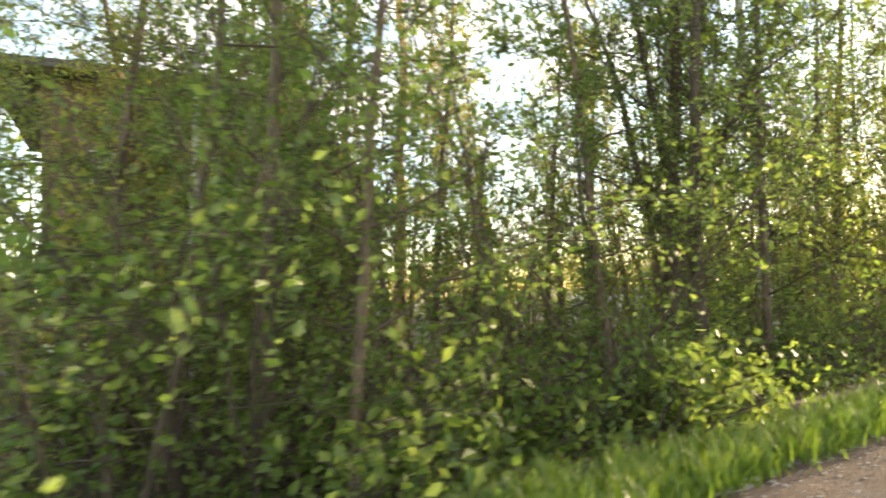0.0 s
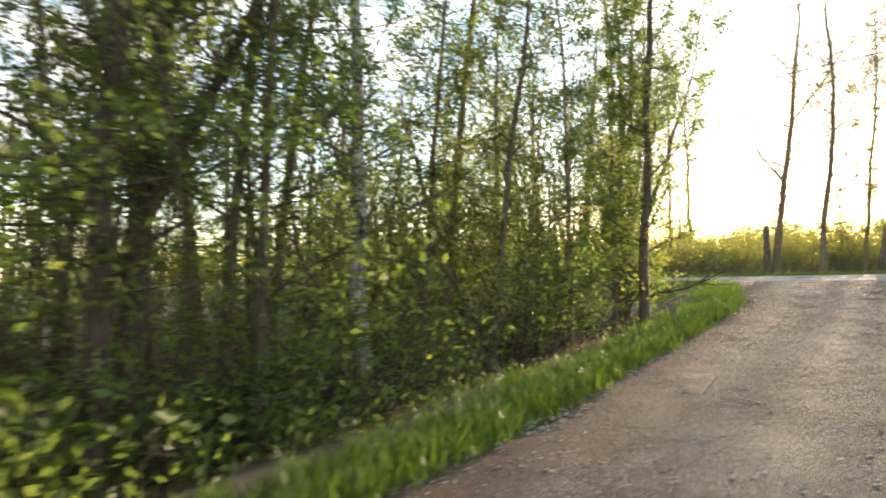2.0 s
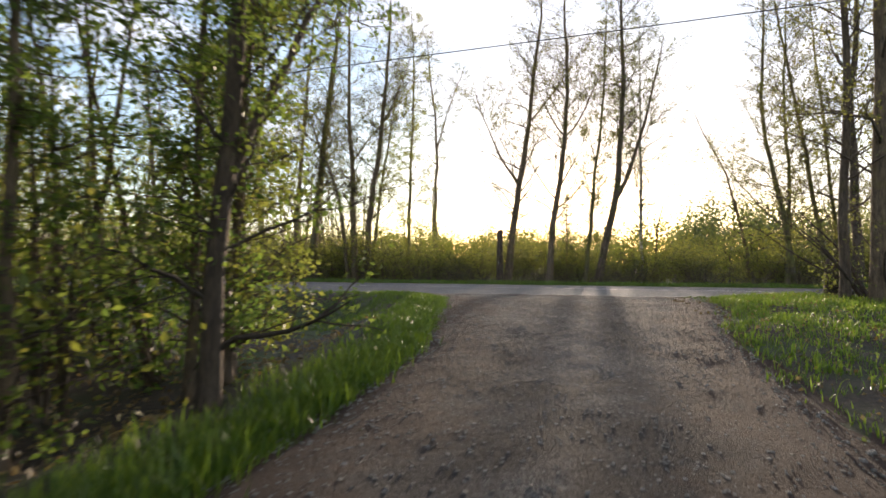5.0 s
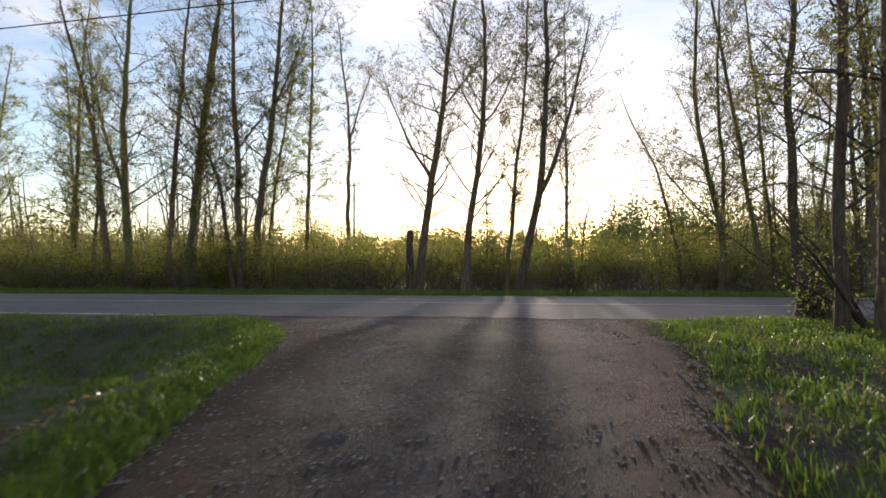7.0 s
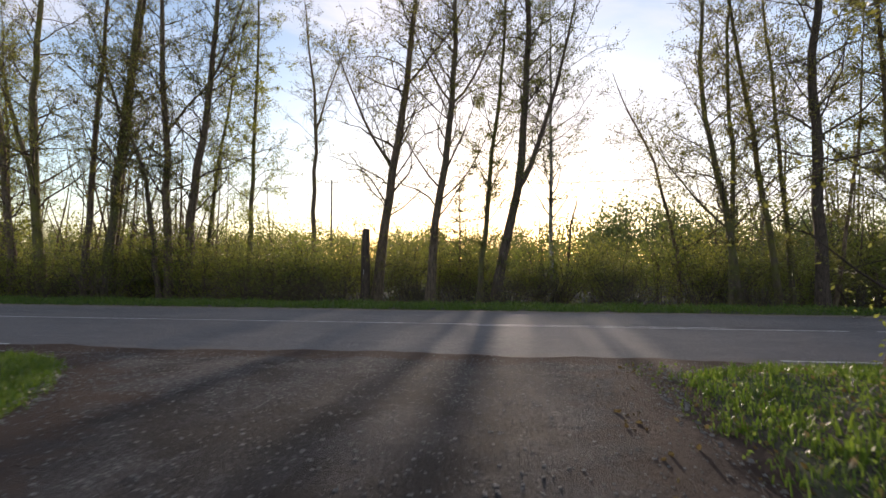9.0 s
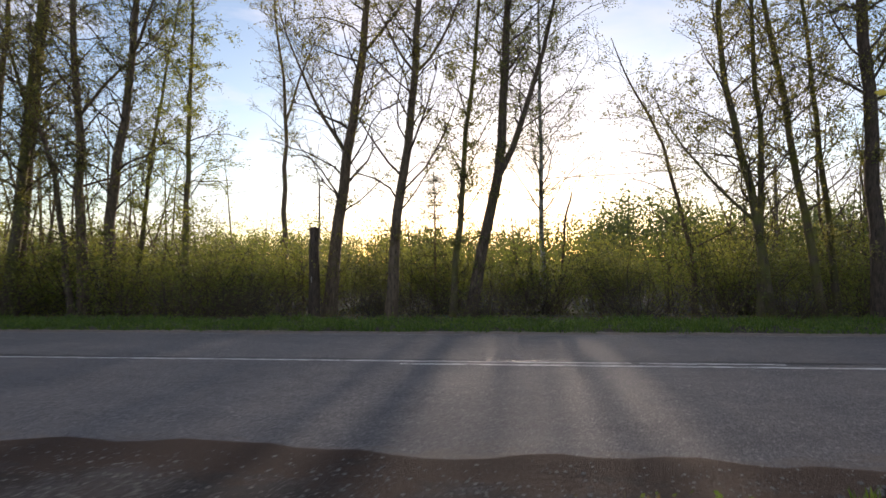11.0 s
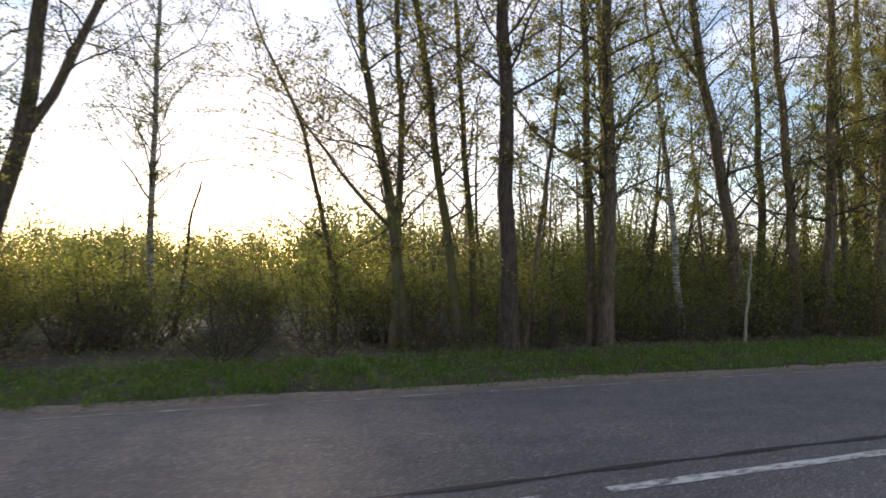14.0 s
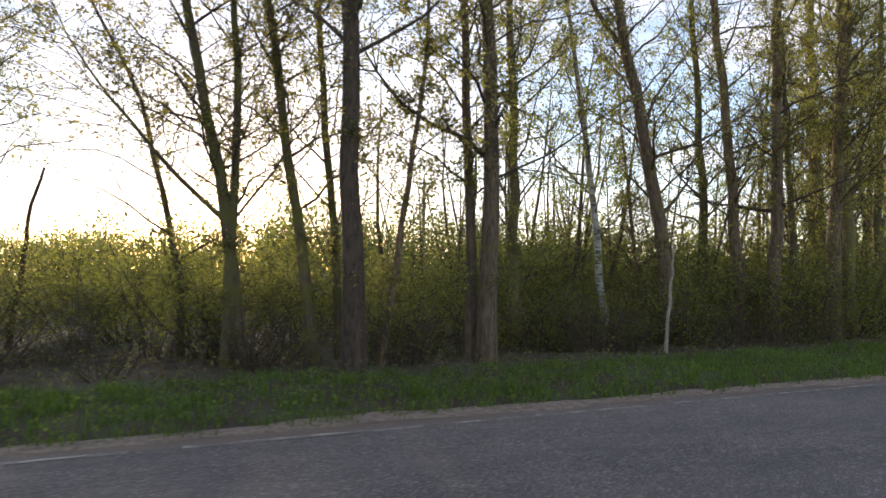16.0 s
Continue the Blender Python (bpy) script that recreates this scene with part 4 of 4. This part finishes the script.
saplings = [shrub("maple_sapling", "low sapling with large bright green leaves", (-5.75, -29.2 + 2.4 * i), 260 + i, 1.25, 7, 0.8, 520, 0.105, LEAF_WOOD, GROVE, first=0.3) for i in range(3)]
for n in range(15):
    again(saplings[n % 3], rng2.uniform(-6.7, -5.6), rng2.uniform(-31, -20.5), rng2.uniform(0, 6.28), rng2.uniform(0.6, 1.15))
dead = [shrub("bare_brush", "brown leafless brushwood on the wood floor", (-7.5, -24.0 + 4 * i), 240 + i, 1.2, 10, 0.9, 0, 0.05, group=GROVE, category="brushwood") for i in range(3)]
for n in range(44):
    again(dead[n % 3], rng2.uniform(-13, -6.3), rng2.uniform(-31, -12), rng2.uniform(0, 6.28), rng2.uniform(0.6, 1.3))
# the light-leaved kind: its paler colour stands for light on this face
for x, y in ((-7.0, -15.4), (-8.4, -14.9), (-9.2, -16.4)):
    again(tall_brush[1], x, y, rng2.uniform(0, 6.28), rng2.uniform(0.95, 1.2))
sapling_stand("wood_sapling_stand", -15, -6.6, -32, -12, 100, 5.5, 42, 74, "crowded thin brown stems inside the young wood")
thicket("thicket", -36, -18, -36, -10, 45, 3.0, 300, 0.11, 63, LEAF_FRESH)

for x, y, turn in ((-9.6, -28.6, 0.4), (-11.2, -30.6, 2.1), (-12.2, -27.6, 3.9), (-10.6, -26.9, 5.2)):
    again(grove[4], x, y, turn, 1.05)

# ---- the house behind the wood ----
def block(q, lo, hi):
    (x0, y0, z0), (x1, y1, z1) = lo, hi
    v = [(x0, y0, z0), (x1, y0, z0), (x1, y1, z0), (x0, y1, z0), (x0, y0, z1), (x1, y0, z1), (x1, y1, z1), (x0, y1, z1)]
    q.add(v, [(0, 3, 2, 1), (4, 5, 6, 7), (0, 1, 5, 4), (1, 2, 6, 5), (2, 3, 7, 6), (3, 0, 4, 7)])
    return q


def slab(q, profile, x0, x1):
    """A sloping slab: four (y, z) corners drawn out from x0 to x1."""
    v = [(x0, y, z) for y, z in profile] + [(x1, y, z) for y, z in profile]
    q.add(v, [(0, 1, 2, 3), (7, 6, 5, 4), (0, 4, 5, 1), (1, 5, 6, 2), (2, 6, 7, 3), (3, 7, 4, 0)])
    return q


def timber_house():
    base = (-21.5, -25.5)
    z = float(land(*base))
    ob = thing("timber_house", (*base, z), "brown timber house with a dark roof behind the trees", "house")
    part("foundation", block(Quads(), (-8, -4.9, -0.5), (0.1, 5.1, 0.7)), CONCRETE, ob, "pale concrete foundation", False)
    q = block(Quads(), (-7.9, -4.8, 0.7), (0, 2.2, 8.4))
    block(q, (-7.9, 2.2, 0.7), (-0.3, 5.0, 4.6))
    slab(q, ((2.2, 4.6), (5.0, 4.6), (4.95, 4.7), (2.2, 8.0)), -7.9, -0.3)
    part("wall", q, TIMBER, ob, smooth=False)
    q = slab(Quads(), ((-6.1, 8.35), (2.3, 8.5), (2.3, 8.75), (-6.1, 8.6)), -8.8, 0.9)
    slab(q, ((2.2, 8.35), (5.9, 4.05), (5.95, 4.3), (2.2, 8.7)), -8.8, 0.9)
    part("roof", q, ROOFING, ob, "dark overhanging roof", False)
    for y, zz in ((-3.0, 1.7), (0.2, 1.7), (-3.0, 5.0), (0.2, 5.0)):
        w = part("window", block(Quads(), (-0.05, y - 0.6, zz), (0.05, y + 0.6, zz + 1.3)), CONCRETE, ob, "white window frame", False)
        for k in (-0.28, 0.28):
            part("pane", block(Quads(), (0.04, y + k - 0.23, zz + 0.09), (0.056, y + k + 0.23, zz + 1.21)), PANE, w, smooth=False)


timber_house()

# ---- the verge right of the driveway ----
def sprouting_stump():
    at = (2.74, -4.2)
    ob = thing("tree_stump", (*at, float(land(*at))), "waist-high dark broken stump on the grassy verge", "stump")
    rng = np.random.default_rng(9)
    q = Quads()
    q.tube([(0, 0, -0.2), (0, 0, 0.03), (0, 0, 0.3), (0.01, 0, 0.75), (0.02, 0, 0.9), (0.02, 0, 0.86)], (0.36, 0.29, 0.22, 0.2, 0.16, 0.0), 14)
    q.v[0] += rng.normal(size=(84, 3)) * 0.022
    part("trunk", q, BARK_DARK, ob)


sprouting_stump()
shrub("stump_sprouts", "yellow-green sprouts growing out of a low stump", (2.72, -4.5), 301, 1.25, 8, 0.4, 600, 0.06, LEAF_FRESH)
plant_tree("verge_tree", "slim pale trunk with low bare limbs on the verge", (2.05, -6.4), [(0.03, 3), (0.06, 6)], 0.085, 12, 302, BARK_GREY, LEAF_OLIVE, limbs=34, first=0.14, reach=0.16, rise=0.5, leaf_count=5000, leaf=0.06)
plant_tree("verge_tree", "stout dark trunk with bare limbs on the verge", (2.5, -6.6), [(0.05, 3), (0.08, 6)], 0.14, 13, 304, BARK_GREY, LEAF_OLIVE, limbs=34, first=0.16, reach=0.17, rise=0.5, leaf_count=5000, leaf=0.06)
shrub("verge_bush", "sprawling bush with arching brown limbs and few leaves on the verge", (2.75, -6.1), 303, 2.9, 16, 1.05, 900, 0.05, LEAF_OLIVE, first=0.2, thick=0.03, category="bush")


for n in range(12):
    again(kinds[n % 6], rng2.uniform(7, 24), rng2.uniform(-16, -5.5), rng2.uniform(0, 6.28), rng2.uniform(0.6, 1.0))


# ---- grass, litter and stones ----
def blades(name, places, tall, seed, mat, label):
    rng = np.random.default_rng(seed)
    p = np.asarray(places)
    m = len(p)
    z = land(p[:, 0], p[:, 1])
    h = tall * rng.uniform(0.5, 1.25, m) * np.repeat(rng.uniform(0.35, 1.45, m // 14 + 1), 14)[:m]
    a = rng.uniform(0, 6.28, m)
    lean = rng.uniform(0.1, 0.75, m) * h
    dx, dy = np.cos(a), np.sin(a)
    w = rng.uniform(0.004, 0.009, m)
    base = np.stack((p[:, 0], p[:, 1], z - 0.01), 1)
    side = np.stack((-dy * w, dx * w, 0 * w), 1)
    mid = base + np.stack((dx * lean * 0.35, dy * lean * 0.35, h * 0.6), 1)
    top = base + np.stack((dx * lean, dy * lean, h), 1)
    v = np.stack((base - side, base + side, mid + side * 0.8, mid - side * 0.8, top + side * 0.15, top - side * 0.15), 1).reshape(-1, 3)
    i = np.arange(m)[:, None] * 6
    q = Quads()
    q.add(v, np.concatenate((i + np.array((0, 1, 2, 3)), i + np.array((3, 2, 4, 5)))))
    return sheet(name, q, mat, label, "grass", "stuff", False)


def tufted(rng, n, x, y, per=14, spread=0.07):
    """Places gathered in tufts."""
    k = n // per
    cx, cy = x(k), y(k)
    px = np.repeat(cx, per) + rng.normal(size=k * per) * spread
    py = np.repeat(cy, per) + rng.normal(size=k * per) * spread
    return px, py


rng3 = np.random.default_rng(77)
ty = rng3.uniform(-30, -4.4, 3800)
off = np.abs(rng3.normal(size=3800)) * 0.36 - 0.06
tx = np.interp(ty, LEFT_Y, LEFT_X) - off
px, py = np.repeat(tx, 14) + rng3.normal(size=53200) * 0.07, np.repeat(ty, 14) + rng3.normal(size=53200) * 0.07
blades("grass", np.stack((px, py), 1), 0.15 - 0.08 * smoothstep(-14, -10, py), 1, GRASS, "lush green grass along the driveway's edge")
px, py = tufted(rng3, 26000, lambda k: rng3.uniform(-19, -5.6, k), lambda k: rng3.uniform(-9.5, -3.8, k))
ok = px < np.interp(py, LEFT_Y, LEFT_X) - 0.1
blades("grass", np.stack((px, py), 1)[ok], 0.085, 2, GRASS, "lush green grass in the roadside hollow")
px, py = tufted(rng3, 60000, lambda k: rng3.uniform(-1, 8, k), lambda k: -3.7 - 12 * rng3.uniform(size=k) ** 1.4)
ok = px > np.interp(py, RIGHT_Y, RIGHT_X) + 0.1 - 0.45 * np.abs(jagged(py, 31, 2.0)) * (rng3.uniform(size=len(px)) < 0.7)
blades("grass", np.stack((px, py), 1)[ok], 0.085, 3, GRASS, "patchy green grass on the verge")
px, py = tufted(rng3, 46000, lambda k: rng3.uniform(-26, 26, k), lambda k: 3.58 + 3.0 * rng3.uniform(size=k) ** 1.1)
blades("grass", np.stack((px, py), 1), 0.13, 4, GRASS, "green grass along the far road verge")


def ground_leaves(name, n, x0, x1, y0, y1, seed, mat, label, size, lift):
    rng = np.random.default_rng(seed)
    x, y = rng.uniform(x0, x1, n), rng.uniform(y0, y1, n)
    q = Quads()
    at = np.stack((x, y, land(x, y) + rng.uniform(0.005, lift, n)), 1)
    q.leaves(at, size, rng, 0, 0.7)
    return sheet(name, q, mat, label, "plants", "stuff", False)


ground_leaves("ground_cover", 22000, -26, 26, 3.7, 6.5, 5, LEAF_WOOD, "low leafy herbs on the far road verge", 0.05, 0.12)
ground_leaves("leaf_litter", 14000, -14, -5.6, -30, -10, 6, DRY, "dry fallen leaves on the wood floor", 0.06, 0.04)
ground_leaves("ground_cover", 2500, -24, 28, 6.4, 12.5, 9, LEAF_OLIVE, "low green plants under the roadside trees", 0.07, 0.3)
ground_leaves("leaf_litter", 12000, -20, 26, 7.0, 13, 7, DRY, "dry fallen leaves under the roadside trees", 0.06, 0.04)
ground_leaves("ground_cover", 12000, -0.4, 7, -14, -4, 8, LEAF_WOOD, "low herbs among the verge grass", 0.032, 0.07)
ground_leaves("leaf_litter", 5000, -0.9, 6, -15, -4, 10, DRY, "dry brown leaves among the verge grass", 0.045, 0.03)


def stones(n, seed, y0, y1, small, large, label):
    rng = np.random.default_rng(seed)
    y = rng.uniform(y0, y1, n)
    left, right = np.interp(y, LEFT_Y, LEFT_X), np.interp(y, RIGHT_Y, RIGHT_X)
    x = left + (right - left) * rng.uniform(0, 1, n)
    s = small + large * rng.uniform(size=n) ** 4
    z = drive_z(x, y) - 0.25 * s
    c = np.array([(-1, -1, -0.5), (1, -1, -0.5), (1, 1, -0.5), (-1, 1, -0.5), (-0.6, -0.6, 0.45), (0.6, -0.6, 0.45), (0.6, 0.6, 0.45), (-0.6, 0.6, 0.45)])
    v = c[None] * rng.uniform(0.6, 1.2, (n, 8, 3)) * s[:, None, None]
    v += np.stack((x, y, z), 1)[:, None]
    f = np.array([(4, 5, 6, 7), (0, 1, 5, 4), (1, 2, 6, 5), (2, 3, 7, 6), (3, 0, 4, 7)])
    q = Quads()
    q.add(v.reshape(-1, 3), (np.arange(n)[:, None, None] * 8 + f[None]).reshape(-1, 4))
    return sheet("gravel_stones", q, STONE, label, "gravel", "stuff", False)


stones(32000, 11, -29, -3.6, 0.005, 0.017, "loose grey gravel stones on the driveway")
stones(4500, 12, -6.4, -3.4, 0.005, 0.016, "stones and clods scattered along the asphalt edge")


# ---- overhead lines ----
def cable(name, a, b, sag, r, label, group=""):
    q = Quads()
    u = np.linspace(0, 1, 40)
    line = np.array(a)[None] * (1 - u[:, None]) + np.array(b)[None] * u[:, None]
    line[:, 2] -= sag * 4 * u * (1 - u)
    q.tube(line, np.full(40, r), 5)
    ob = new(name, q.mesh(name))
    ob.data.materials.append(WIRE)
    return tagged(ob, label, "cable", group)


cable("overhead_cable", (-60, 0.5, 7.0), (60, -9.0, 8.3), 1.2, 0.014, "black overhead cable strung along the road")


def power_pole(x, y, height, arm):
    z = float(land(x, y))
    ob = thing("power_pole", (x, y, z), "weathered wooden power pole with a crossarm beyond the shrubs", "pole", "power line")
    q = Quads()
    q.tube([(0, 0, -0.5), (0, 0, height * 0.5), (0, 0, height), (0, 0, height + 0.01)], (0.16, 0.14, 0.11, 0.0), 8)
    part("pole", q, POLE_WOOD, ob)
    q = Quads()
    q.tube([(-arm, -0.13, height - 0.35), (arm, -0.13, height - 0.35)], (0.06, 0.06), 4)
    part("crossarm", q, POLE_WOOD, ob)
    for s in (-1, 0, 1):
        q = Quads()
        q.tube([(s * arm * 0.9, -0.13, height - 0.3), (s * arm * 0.9, -0.13, height - 0.05), (s * arm * 0.9, -0.13, height - 0.04)], (0.04, 0.05, 0.0), 6)
        part("insulator", q, POLE_WOOD, ob)


power_pole(-25.0, 64, 12.8, 0.9)
power_pole(20.2, 40, 9.6, 1.0)
for s in (-0.8, 0.0, 0.8):
    cable("power_line_wire", (-25.0 + s, 63.9, 12.2), (20.2 + s, 39.9, 9.0), 0.8, 0.012, "thin power line wire between distant poles", "power line")
    cable("power_line_wire", (-25.0 + s, 63.9, 12.2), (-95.0 + s, 101, 14), 1.2, 0.012, "thin power line wire between distant poles", "power line")
